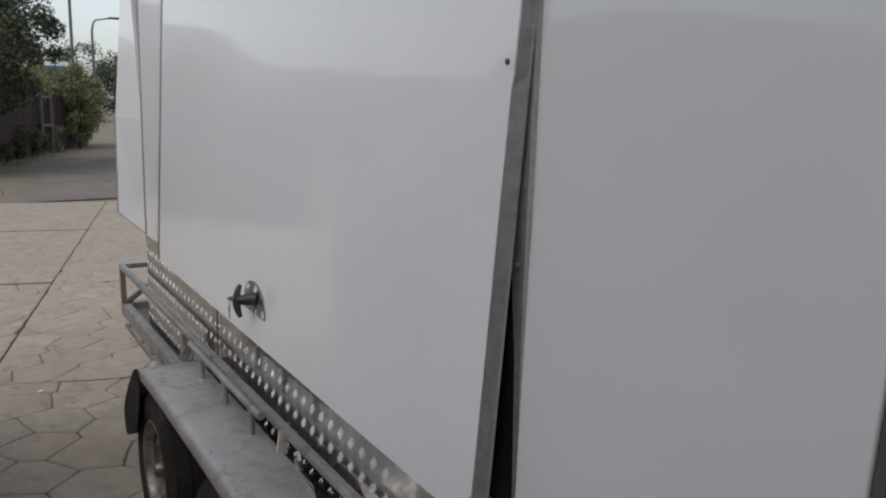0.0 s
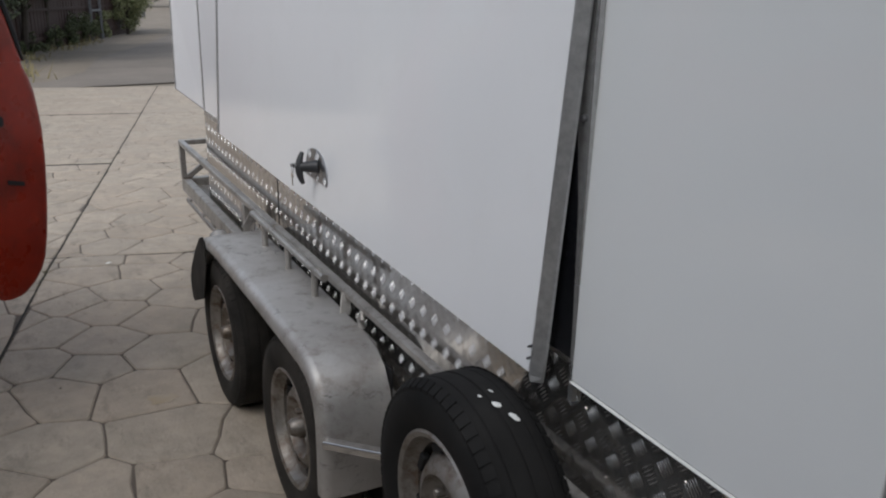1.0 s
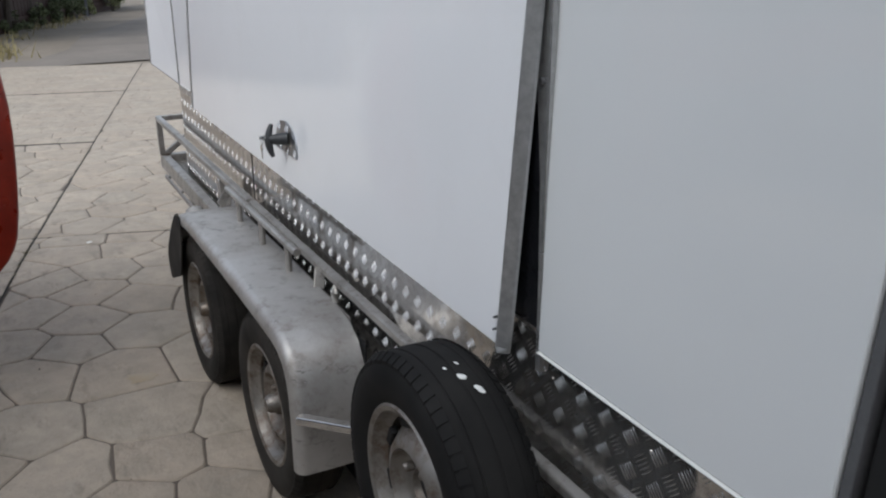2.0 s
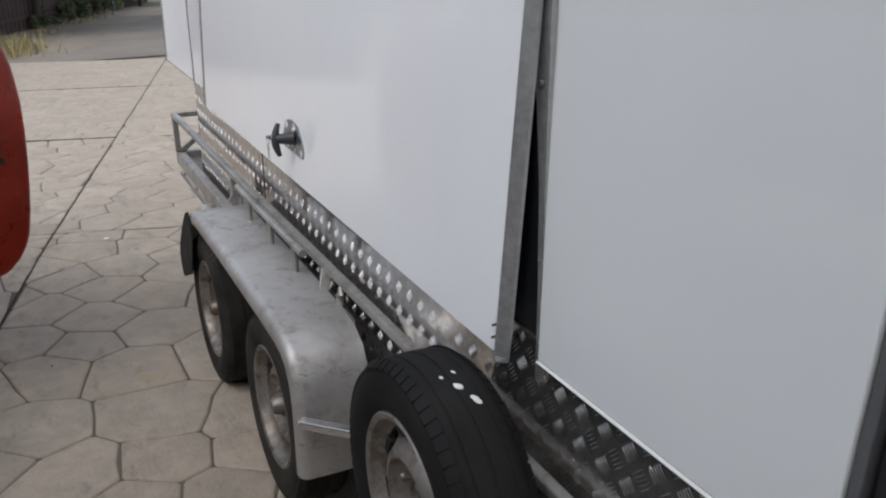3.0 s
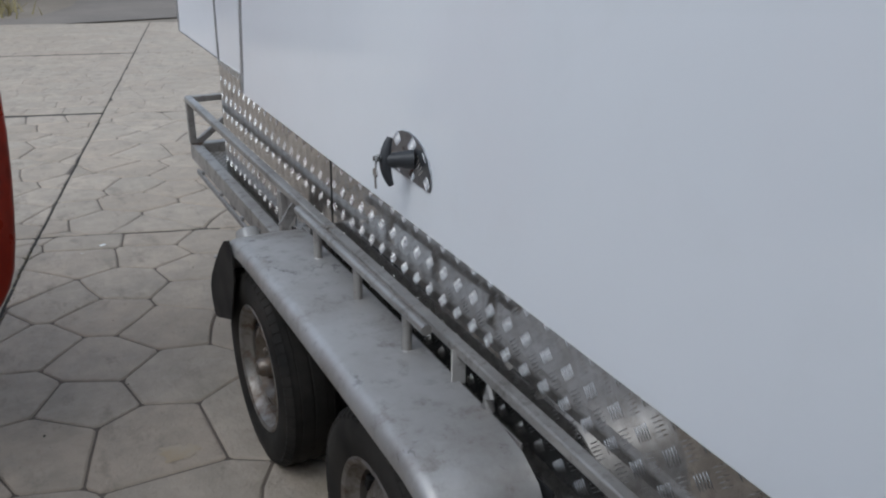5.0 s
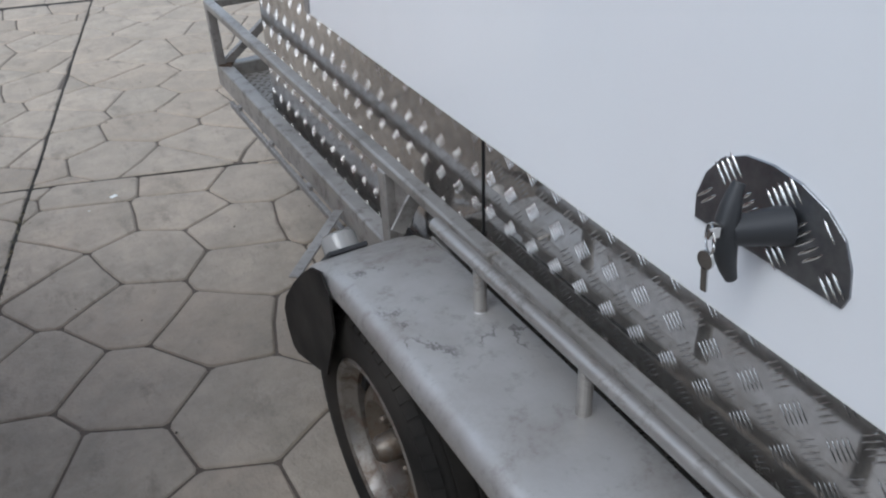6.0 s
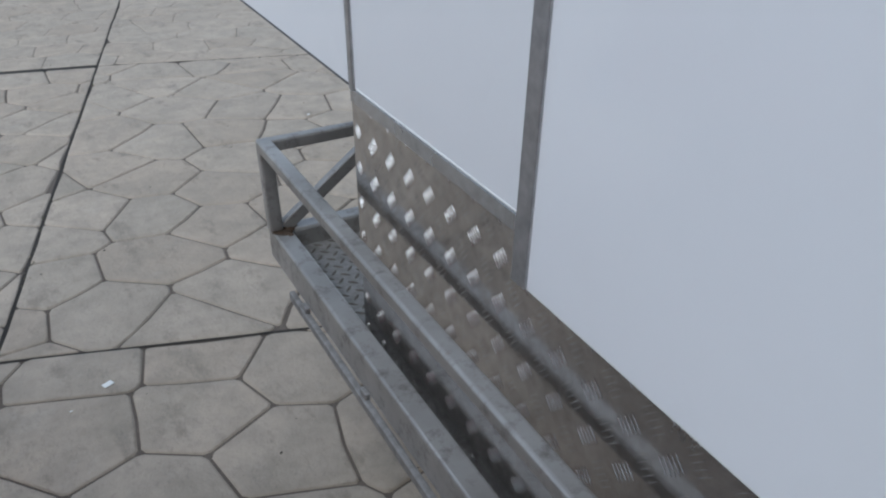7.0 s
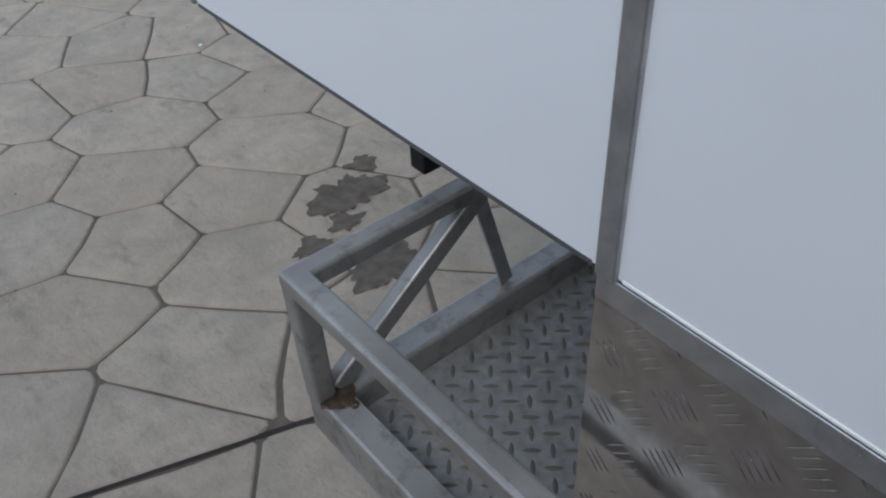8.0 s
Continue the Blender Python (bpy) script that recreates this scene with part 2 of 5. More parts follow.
BARK = make_ground("bark", (0.05, 0.04, 0.032), (0.085, 0.07, 0.055), 6)
WOOD = make_wood()
# Grey-blue of distance: the haze is put into the hills' colour.
HILLSIDE = make_ground("haze_tinted_hillside", (0.15, 0.165, 0.17), (0.20, 0.215, 0.22), 0.02, 1.0, 0.1)
POLE = make_ground("grey_pole_steel", (0.09, 0.09, 0.095), (0.13, 0.13, 0.135), 3, 0.6, 0.1)
PAINT = material("white_paint_marks", (0.75, 0.75, 0.72), 0.6)
BLUE = material("blue_sign_paint", (0.06, 0.12, 0.26), 0.5)
GLASS = material("door_glass", (0.9, 0.95, 0.92), 0.02)
GLASS.node_tree.nodes["Principled BSDF"].inputs["Transmission Weight"].default_value = 1.0
LENS_WHITE = material("clear_lamp_lens", (0.30, 0.295, 0.285), 0.12)

# ---------------------------------------------------------------- mesh helpers


def part(name, bm, mat, parent=None, label="", smooth=False):
    me = bpy.data.meshes.new(name)
    bmesh.ops.recalc_face_normals(bm, faces=bm.faces)
    bm.to_mesh(me)
    bm.free()
    me.materials.append(mat)
    if smooth:
        for p in me.polygons:
            p.use_smooth = True
        me.set_sharp_from_angle(angle=radians(38))
    ob = new(name, me)
    if parent:
        ob.parent = parent
    if label:
        ob["label"] = label
    return ob


def joined(name, verts, faces, mat, parent=None, label="", kind=""):
    me = bpy.data.meshes.new(name)
    me.from_pydata(verts, [], faces)
    me.materials.append(mat)
    ob = new(name, me)
    if parent:
        ob.parent = parent
    return tagged(ob, label, "", "", kind)


def empty(name, m=None):
    ob = new(name)
    ob.empty_display_size = 0.1
    if m is not None:
        ob.matrix_world = m
    return ob


def rounded(bm, geom_edges, r, seg=2):
    if r > 0:
        bmesh.ops.bevel(bm, geom=geom_edges, offset=r, segments=seg, profile=0.5, affect="EDGES", clamp_overlap=True)


def box(x0, x1, y0, y1, z0, z1, r=0.0, seg=2, bm=None):
    b = bmesh.new()
    bmesh.ops.create_cube(b, size=1, matrix=Matrix.Translation(((x0 + x1) / 2, (y0 + y1) / 2, (z0 + z1) / 2))
                          @ Matrix.Diagonal((abs(x1 - x0), abs(y1 - y0), abs(z1 - z0), 1)))
    rounded(b, b.edges[:], r, seg)
    return merge(bm, b)


def merge(bm, b):
    if bm is None:
        return b
    me = bpy.data.meshes.new("tmp")
    b.to_mesh(me)
    b.free()
    bm.from_mesh(me)
    bpy.data.meshes.remove(me)
    return bm


def bar(p, q, w, h, r=0.003, seg=2, up=(0, 0, 1), bm=None):
    """A straight bar of rectangular section from p to q."""
    p, q = Vector(p), Vector(q)
    d = (q - p)
    yv = d.normalized()
    xv = yv.cross(Vector(up)).normalized()
    zv = xv.cross(yv)
    m = Matrix((xv, yv, zv)).transposed().to_4x4()
    m.translation = (p + q) / 2
    b = bmesh.new()
    bmesh.ops.create_cube(b, size=1, matrix=m @ Matrix.Diagonal((w, d.length, h, 1)))
    rounded(b, b.edges[:], r, seg)
    return merge(bm, b)


def rod(p, q, r0, r1=None, seg=16, bm=None):
    p, q = Vector(p), Vector(q)
    d = q - p
    m = d.to_track_quat("Z", "Y").to_matrix().to_4x4()
    m.translation = (p + q) / 2
    b = bmesh.new()
    bmesh.ops.create_cone(b, cap_ends=True, segments=seg, radius1=r0, radius2=r0 if r1 is None else r1, depth=d.length, matrix=m)
    return merge(bm, b)


def sweep(points, r, seg=12, bm=None, ref=(0.31, 0.2, 0.93)):
    """A round bar along a bent line."""
    pts = [Vector(p) for p in points]
    b = bmesh.new()
    rings = []
    for k, p in enumerate(pts):
        d = (pts[min(k + 1, len(pts) - 1)] - pts[max(k - 1, 0)]).normalized()
        side = d.cross(Vector(ref)).normalized()
        up = side.cross(d)
        rr = r[k] if isinstance(r, (list, tuple)) else r
        rings.append([b.verts.new(p + side * rr * cos(2 * pi * j / seg) + up * rr * sin(2 * pi * j / seg)) for j in range(seg)])
    for a, c in zip(rings, rings[1:]):
        for j in range(seg):
            b.faces.new((a[j], a[(j + 1) % seg], c[(j + 1) % seg], c[j]))
    b.faces.new(rings[0][::-1])
    b.faces.new(rings[-1])
    return merge(bm, b)


def lathe(profile, centre, seg=56, axis="X", bm=None, closed=False):
    """Turns (radius, offset along the axis) round the axis through centre."""
    b = bmesh.new()
    rings = []
    for r, a in profile:
        ring = []
        for k in range(seg):
            t = 2 * pi * k / seg
            v = Vector((a, r * cos(t), r * sin(t))) if axis == "X" else Vector((r * cos(t), r * sin(t), a))
            ring.append(b.verts.new(v + Vector(centre)))
        rings.append(ring)
    pairs = list(zip(rings, rings[1:])) + ([(rings[-1], rings[0])] if closed else [])
    for p, q in pairs:
        for k in range(seg):
            b.faces.new((p[k], p[(k + 1) % seg], q[(k + 1) % seg], q[k]))
    return merge(bm, b)


def prism(outline, depth, r=0.0, seg=2):
    """A flat plate from a 3D outline, given depth along a vector."""
    b = bmesh.new()
    f = b.faces.new([b.verts.new(p) for p in outline])
    e = bmesh.ops.extrude_face_region(b, geom=[f])
    bmesh.ops.translate(b, verts=[v for v in e["geom"] if isinstance(v, bmesh.types.BMVert)], vec=depth)
    bmesh.ops.recalc_face_normals(b, faces=b.faces)
    rounded(b, b.edges[:], r, seg)
    return b

# ---------------------------------------------------------------- ground, driveway, road
TURN_SLAB = radians(13)          # the slab joints run 13 degrees off the trailer's side
US, VS = Vector((cos(TURN_SLAB), -sin(TURN_SLAB))), Vector((sin(TURN_SLAB), cos(TURN_SLAB)))
LEVELS = [(-60, -0.045), (3.4, -0.045), (4.6, -0.032), (16.5, -0.250), (40, -0.25), (90, -0.1), (900, 3.0)]


def ground_z(y):
    for (a, za), (b, zb) in zip(LEVELS, LEVELS[1:]):
        if y <= b:
            return za + (zb - za) * (y - a) / (b - a)
    return LEVELS[-1][1]


def slab_skew(u, v):
    """How far a point slips towards the near side: the cross joints are not laid square."""
    k = 0.095 + 0.02 * (min(max(v, 2.0), 8.5) - 4.9) if u > -0.945 else 0.07
    return k * min(max(u + 0.945, -6.0), 3.2)


def slab_point(u, v, dz=0.0):
    p = US * (u - 0.0107 * (min(max(v, -7.0), 17.0) - 4.9)) + VS * (v - slab_skew(u, v))
    return (p.x, p.y, ground_z(p.y) + dz)


def ground_sheet(name, us, vs, dz, mat, label):
    verts = [slab_point(u, v, dz) for v in vs for u in us]
    n = len(us)
    faces = [(j * n + i, j * n + i + 1, (j + 1) * n + i + 1, (j + 1) * n + i) for j in range(len(vs) - 1) for i in range(n - 1)]
    return tagged(joined(name, verts, faces, mat), label, "ground", "", "structure")


far = [-700, -200, -80, -40, -20, -10, -4, 0, 4, 10, 20, 40, 80, 200, 700]
ground_sheet("ground", far, [-400, -60, -30, -10, 0, 3, 4, 5, 8, 12, 16, 17, 20, 30, 45, 60, 95, 200, 400, 850], -0.035, DIRT,
             "dry brown dirt ground with sparse weeds beside the road")
U_JOINTS, V_JOINTS = [-7.0, -4.0, -0.945, 2.2, 5.4], [-7.2, -4.1, -1.05, 2.02, 4.905, 8.055, 12.06, 16.4]
drive = ground_sheet("driveway", [-7.0 + 0.31 * k for k in range(41)], [-7.2 + 0.295 * k for k in range(81)], -0.0065, GROUT,
                     "weathered stamped concrete driveway with dark joints")


def road_strip():
    verts, faces = [], []
    ys = [16.3, 18, 20, 24, 30, 38, 48, 62, 80, 110, 160]
    for y in ys:
        left = 0.45 + (y - 16.3) * 0.290 + 0.25 * sin(y * 0.7) if y > 16.4 else -9.0
        if y > 55:
            left += (y - 55) * 0.10
        for x in (left, left + 4.0, left + 9.5):
            verts.append((x, y + (0.0 if y > 16.4 else -0.25 * (x - 1.5)), ground_z(y) - 0.012))
    for j in range(len(ys) - 1):
        for i in range(2):
            faces.append((3 * j + i, 3 * j + i + 1, 3 * j + i + 4, 3 * j + i + 3))
    return tagged(joined("road", verts, faces, ASPHALT), "grey worn asphalt lane with dusty edges", "road", "", "structure")


road_strip()

# ---------------------------------------------------------------- trailer
trailer = tagged(empty("trailer", TRAILER), "white box trailer with checker plate skirt on a galvanised tandem chassis", "trailer")
XS = 0.855                       # outer face of the side
ROOF = 2.32


def quad_panel(corners, thick, r=0.0):
    return prism([Vector(c) for c in corners], Vector(thick), r)


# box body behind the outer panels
# Solid black block: the unlit inside of the box is put into its colour.
part("body_core", box(XS + 0.035, 2.50, 0.12, 3.985, 0.40, ROOF - 0.01), SEAL_AND_SHADE, trailer, "black block filling the box, for its unlit inside")
part("roof", box(XS - 0.01, 2.56, 0.08, 4.0, ROOF, ROOF + 0.035, 0.008), WHITE, trailer)
part("rear_wall", box(0.905, 2.50, 0.085, 0.118, 0.42, ROOF - 0.002), WHITE, trailer)
part("side_wall", box(2.50, 2.55, 0.12, 3.985, 0.42, ROOF), WHITE, trailer)
part("front_panel", quad_panel([(XS, 3.40, 0.873), (XS, 3.990, 0.873), (XS, 3.990, ROOF), (XS, 3.40, ROOF)], (0.03, 0, 0)), WHITE, trailer)
part("corner_trim", quad_panel([(XS - 0.004, 3.984, 0.869), (XS - 0.004, 4.001, 0.869), (XS - 0.004, 4.001, ROOF), (XS - 0.004, 3.984, ROOF)], (0.02, 0, 0), 0.0015),
     TRIM, trailer, "thin aluminium corner strip")


def nose():
    b = bmesh.new()
    fs = [(XS, 4.003, 0.873), (XS, 4.003, 1.387), (XS, 4.003, ROOF)]
    fr = [(0.824, 4.487, 0.905), (0.829, 4.487, 1.387), (0.900, 4.470, ROOF)]
    rows = [[Vector(a), Vector(c), Vector((2.50, c[1], c[2])), Vector((2.50, a[1], a[2]))] for a, c in zip(fs, fr)]
    vs = [[b.verts.new(p) for p in r] for r in rows]
    for a, c in zip(vs, vs[1:]):
        for k in range(4):
            b.faces.new((a[k], a[(k + 1) % 4], c[(k + 1) % 4], c[k]))
    b.faces.new(vs[0])
    b.faces.new(vs[-1][::-1])
    return b


nose_ob = part("nose", nose(), WHITE, trailer, "white overhanging front section of the box")
part("edge_strip", bar((0.825, 4.489, 0.905), (0.829, 4.489, 1.387), 0.010, 0.010, 0.002), TRIM, nose_ob, "dull edge strip")

part("lower_seal", bar((XS + 0.001, 4.006, 0.8725), (0.8255, 4.484, 0.9045), 0.003, 0.005, 0.0008), POLE, nose_ob, "thin dark lower edge strip")
# side hatch, hinged at the top and standing open a little at the bottom
HB_F, HB_R = Vector((0.780, 3.416, 0.876)), Vector((0.797, 1.150, 0.840))
HT_F, HT_R = Vector((0.846, 3.425, ROOF - 0.03)), Vector((0.846, 1.075, ROOF - 0.03))


def twisted_panel(a, b, c, d, thick, nu=14, nv=10):
    """A thin panel between two skew edges a-b (below) and d-c (above)."""
    bm = bmesh.new()
    grid = []
    for off in (Vector((0, 0, 0)), Vector(thick)):
        grid.append([[bm.verts.new(a.lerp(b, i / nu).lerp(d.lerp(c, i / nu), j / nv) + off) for i in range(nu + 1)] for j in range(nv + 1)])
    for g in grid:
        for j in range(nv):
            for i in range(nu):
                bm.faces.new((g[j][i], g[j][i + 1], g[j + 1][i + 1], g[j + 1][i]))
    p, q = grid
    for i in range(nu):
        bm.faces.new((p[0][i], p[0][i + 1], q[0][i + 1], q[0][i]))
        bm.faces.new((p[nv][i], p[nv][i + 1], q[nv][i + 1], q[nv][i]))
    for j in range(nv):
        bm.faces.new((p[j][0], p[j + 1][0], q[j + 1][0], q[j][0]))
        bm.faces.new((p[j][nu], p[j + 1][nu], q[j + 1][nu], q[j][nu]))
    return bm


hatch = part("side_hatch", twisted_panel(HB_R, HB_F, HT_F, HT_R, (0.026, 0, 0)), WHITE, trailer, "large white side hatch standing slightly open at the bottom")


def on_hatch(y, z, out=0.0):
    s = (y - 1.150) / (3.416 - 1.150)
    zb = HB_R.z + (HB_F.z - HB_R.z) * s
    t = (z - zb) / (HT_F.z - zb)
    x = (HB_R.x + (HB_F.x - HB_R.x) * s) * (1 - t) + 0.846 * t
    return Vector((x - out, y, z))


def hatch_strip(y0b, y1b, y0t, y1t, zb, zt, out, thick):
    return quad_panel([on_hatch(y0b, zb, out), on_hatch(y1b, zb, out), on_hatch(y1t, zt, out), on_hatch(y0t, zt, out)], (thick, 0, 0), 0.001)


part("front_trim", hatch_strip(3.396, 3.419, 3.405, 3.428, 0.874, ROOF - 0.03, 0.003, 0.006), TRIM, hatch, "brushed aluminium edge strip")


def edge_channel():
    """A folded strip with a raised ridge along the hatch's rear edge."""
    b = bmesh.new()
    rings = []
    for z, ya, yb in ((0.836, 1.106, 1.130), (0.846, 1.105, 1.139), (0.90, 1.101, 1.136), (1.585, 1.071, 1.104), (1.605, 1.070, 1.097), (ROOF - 0.03, 1.038, 1.066)):
        ym = yb - 0.42 * (yb - ya)
        line = [(yb, 0.001), (yb - 0.001, 0.003), (ym + 0.002, 0.016), (ym - 0.002, 0.016), (ya, 0.002), (ya, -0.003), (yb, -0.003)]
        rings.append([b.verts.new(on_hatch(y, z, o)) for y, o in line])
    for p, q in zip(rings, rings[1:]):
        for k in range(7):
            b.faces.new((p[k], p[(k + 1) % 7], q[(k + 1) % 7], q[k]))
    b.faces.new(rings[0])
    b.faces.new(rings[-1][::-1])
    return b


part("rear_trim", edge_channel(), TRIM, hatch, "folded aluminium edge channel")
part("hatch_screw", lathe([(0.0, -0.004), (0.0045, -0.003), (0.006, 0.001)], on_hatch(1.128, 1.625), 12), POLE, hatch, "small dark screw head")
for z in (0.870, 0.893):
    part("trim_rivet", lathe([(0.0, -0.013), (0.0022, -0.012), (0.003, -0.002)], on_hatch(1.143, z), 10), POLE, hatch)


def gap_strip():
    """The body's edge strip that the hatch shuts against, standing proud towards mid height."""
    b = bmesh.new()
    rings = []
    # Wider towards the top, so the shape carries the gap's brighter upper light.
    for z, x, y, w in ((0.80, 0.846, 1.079, 0.014), (0.95, 0.842, 1.076, 0.014), (1.15, 0.834, 1.071, 0.018), (1.30, 0.830, 1.068, 0.034), (1.40, 0.827, 1.065, 0.050), (ROOF, 0.838, 1.062, 0.052)):
        line = [(x, y), (x - 0.0015, y + 0.002), (x - 0.0015, y + w - 0.002), (x, y + w), (x + 0.010, y + w), (x + 0.010, y)]
        rings.append([b.verts.new((p, q, z)) for p, q in line])
    for p, q in zip(rings, rings[1:]):
        for k in range(6):
            b.faces.new((p[k], p[(k + 1) % 6], q[(k + 1) % 6], q[k]))
    b.faces.new(rings[0])
    b.faces.new(rings[-1][::-1])
    return b


part("gap_edge", gap_strip(), FRAME, trailer, "narrow grey frame edge")
part("bottom_trim", bar(HB_R + Vector((0.0135, 0, -0.001)), HB_F + Vector((0.0135, 0, -0.001)), 0.027, 0.003, 0.0005), PAINT, hatch, "thin white lower edge")
part("panel_lip", box(XS - 0.0012, XS + 0.006, 3.424, 3.980, 0.8722, 0.8746, 0.0005), PAINT, trailer, "thin white lower edge")

# recess between hatch and rear panel, with its latch
part("door_seal", quad_panel([(XS + 0.004, 1.079, 0.80), (XS + 0.004, 1.190, 0.80), (XS - 0.013, 1.150, ROOF), (XS - 0.013, 1.064, ROOF)], (0.02, 0, 0)), SHADED_FRAME, trailer, "frame in the gap, its shade put into the colour")
part("latch_bolt", lathe([(0.0, -0.005), (0.005, -0.005), (0.006, -0.003), (0.006, 0.002)], (0.8285, 1.085, 1.31), 14), POLE, trailer, "small steel latch bolt")
# rear fixed panel
part("rear_panel", quad_panel([(0.838, 0.496, 0.846), (0.838, 1.077, 0.846), (0.838, 1.062, ROOF), (0.836, 0.452, ROOF)], (0.035, 0, 0), 0.003), WHITE_DIM, trailer, "white rear side panel, greyed and dimmed in the colour")
part("rear_panel_edge", bar((0.8375, 0.497, 0.8435), (0.8375, 1.076, 0.8435), 0.007, 0.003, 0.001), PAINT, trailer, "thin white lower edge")
part("rear_post", quad_panel([(0.842, 0.480, 0.80), (0.842, 0.4955, 0.80), (0.842, 0.4505, ROOF), (0.842, 0.436, ROOF)], (0.04, 0, 0), 0.003), POLE, trailer, "dark grey metal post")
part("rear_gasket", quad_panel([(0.850, 0.13, 0.44), (0.850, 0.4795, 0.44), (0.850, 0.4345, ROOF), (0.850, 0.13, ROOF)], (0.05, 0, 0), 0.004), SEAL_AND_SHADE, trailer, "black panel beyond the rear post")


# ---- checker plate: sheets with raised five-bar groups
def ridge(verts, faces, c, a, w, n, half, hw, h, crest=(0.62, 0.72)):
    """A low rounded bar on a plate: centre, axis, width direction, normal."""
    k = len(verts)
    verts += [c - a * half, c + a * half]
    for s in (-0.62, 0.0, 0.62):
        f = 1 - 0.75 * s * s
        verts += [c + a * half * s + w * hw * f * e + n * h * f * g for e, g in ((1, 0), crest, (0, 1), (-crest[0], crest[1]), (-1, 0))]
    for r in (0, 1):
        for j in range(4):
            p = k + 2 + 5 * r + j
            faces.append((p, p + 1, p + 6, p + 5))
    for j in range(4):
        faces += [(k, k + 3 + j, k + 2 + j), (k + 1, k + 12 + j, k + 13 + j)]


def tread_bars(y0, y1, z0, z1, x, size, crest):
    verts, faces = [], []
    n = Vector((-1, 0, 0))
    d = 0.0608
    diag = [Vector((0, 1, 1)).normalized(), Vector((0, 1, -1)).normalized()]
    for o in (0, 1):
        a, w = diag[o], diag[1 - o]
        i = 0
        while y0 + 0.02 + d * (i + 0.5 * o) < y1 + 0.015:
            j = 0
            while z1 - 0.012 - d * (j + 0.5 * o) > z0 - 0.015:
                c = Vector((x, y0 + 0.02 + d * (i + 0.5 * o), z1 - 0.012 - d * (j + 0.5 * o)))
                for k in range(-2, 3):
                    q = c + w * 0.0069 * k
                    if q.z + 0.0105 < z1 and q.z - 0.0105 > z0 and q.y - 0.0105 > y0 and q.y + 0.0105 < y1:
                        ridge(verts, faces, q, a, w, n, *size, crest)
                j += 1
            i += 1
    return verts, faces


def rounded_off(ob):
    for p in ob.data.polygons:
        p.use_smooth = True
    return ob


def checker_sheet(y0, y1, z0, z1, metal, size, crest, label):
    s = part("checker_sheet", box(XS, XS + 0.003, y0, y1, z0, z1), metal, trailer, label)
    v, f = tread_bars(y0, y1, z0, z1, XS - 0.0002, size, crest)
    rounded_off(joined("tread_pattern", v, f, TREAD, s, "", "stuff"))
    return s


checker_sheet(2.873, 4.001, 0.42, 0.872, CHECKER_DULL, (0.0125, 0.00075, 0.0006), (0.80, 0.66), "dull aluminium five-bar checker plate")
checker_sheet(0.46, 2.867, 0.42, 0.872, CHECKER, (0.0142, 0.0013, 0.00105), (0.62, 0.72), "dirty aluminium five-bar checker plate")
part("sheet_seam", box(XS - 0.002, XS + 0.001, 2.868, 2.872, 0.42, 0.872), SEAL_AND_SHADE, trailer, "dark seam")
part("top_flange", box(XS - 0.0022, XS - 0.0004, 3.424, 4.000, 0.849, 0.8715, 0.0006, 1), FRAME, trailer, "plain aluminium flange under the front panel")
part("front_return", box(XS + 0.004, 2.5, 3.995, 3.998, 0.42, 0.871), CHECKER, trailer)
for y, z in ((3.93, 0.85), (3.60, 0.85), (3.25, 0.83), (2.95, 0.80), (2.9, 0.52), (1.05, 0.80), (0.80, 0.80), (0.98, 0.70)):
    part("rivet", lathe([(0.0, -0.0018), (0.0022, -0.0014), (0.0032, 0.0)], (XS, y, z), 10), CHECKER, trailer)

# ---- chassis, rails, posts
BX0, BX1, BZ0, BZ1 = 0.797, 0.836, 0.402, 0.472
part("side_beam", box(BX0, BX1, 0.30, 4.366, BZ0, BZ1, 0.005), ZINC, trailer, "galvanised box-section side beam")
part("front_beam", box(BX1 + 0.001, 2.56, 4.326, 4.366, BZ0, BZ1 - 0.001, 0.005), ZINC, trailer, "galvanised front cross beam")
part("handrail", bar((0.804, 4.362, 0.655), (0.809, 2.760, 0.654), 0.028, 0.025, 0.006, 3), ZINC, trailer, "galvanised tube handrail")
part("handrail", bar((0.815, 2.800, 0.650), (0.822, 0.55, 0.649), 0.025, 0.024, 0.006, 3), ZINC, trailer, "galvanised tube handrail")
part("front_post", bar((0.807, 4.348, 0.470), (0.804, 4.348, 0.650), 0.027, 0.027, 0.004, up=(0, 1, 0)), ZINC, trailer)
part("top_cross_bar", bar((0.806, 4.347, 0.655), (1.75, 4.347, 0.655), 0.026, 0.024, 0.004), ZINC, trailer)
part("diagonal_brace", bar((0.826, 4.346, 0.474), (1.055, 4.346, 0.645), 0.020, 0.026, 0.003), ZINC, trailer)
part("inner_strut", bar((1.050, 4.345, 0.645), (1.100, 4.345, 0.474), 0.020, 0.005, 0.001, up=(0, 1, 0)), TRIM, trailer, "thin pale stay under the nose")
part("rail_post", bar((0.808, 3.140, 0.470), (0.806, 3.140, 0.645), 0.030, 0.030, 0.004, up=(0, 1, 0)), ZINC, trailer)
part("rail_lug", bar((0.793, 2.062, 0.600), (0.812, 2.098, 0.648), 0.005, 0.030, 0.002, up=(1, 0, 0)), ZINC, trailer)
part("rail_lug", sweep([(0.822, 1.985, 0.642), (0.812, 1.975, 0.634), (0.803, 1.968, 0.618), (0.800, 1.964, 0.595)], [0.009, 0.010, 0.011, 0.013], 8), ZINC, trailer, "", smooth=True)
part("rope_bar", bar((0.7905, 4.22, 0.390), (0.789, 3.30, 0.390), 0.012, 0.020, 0.003), FLOORPLATE, trailer, "thin rusty rope bar under the beam")
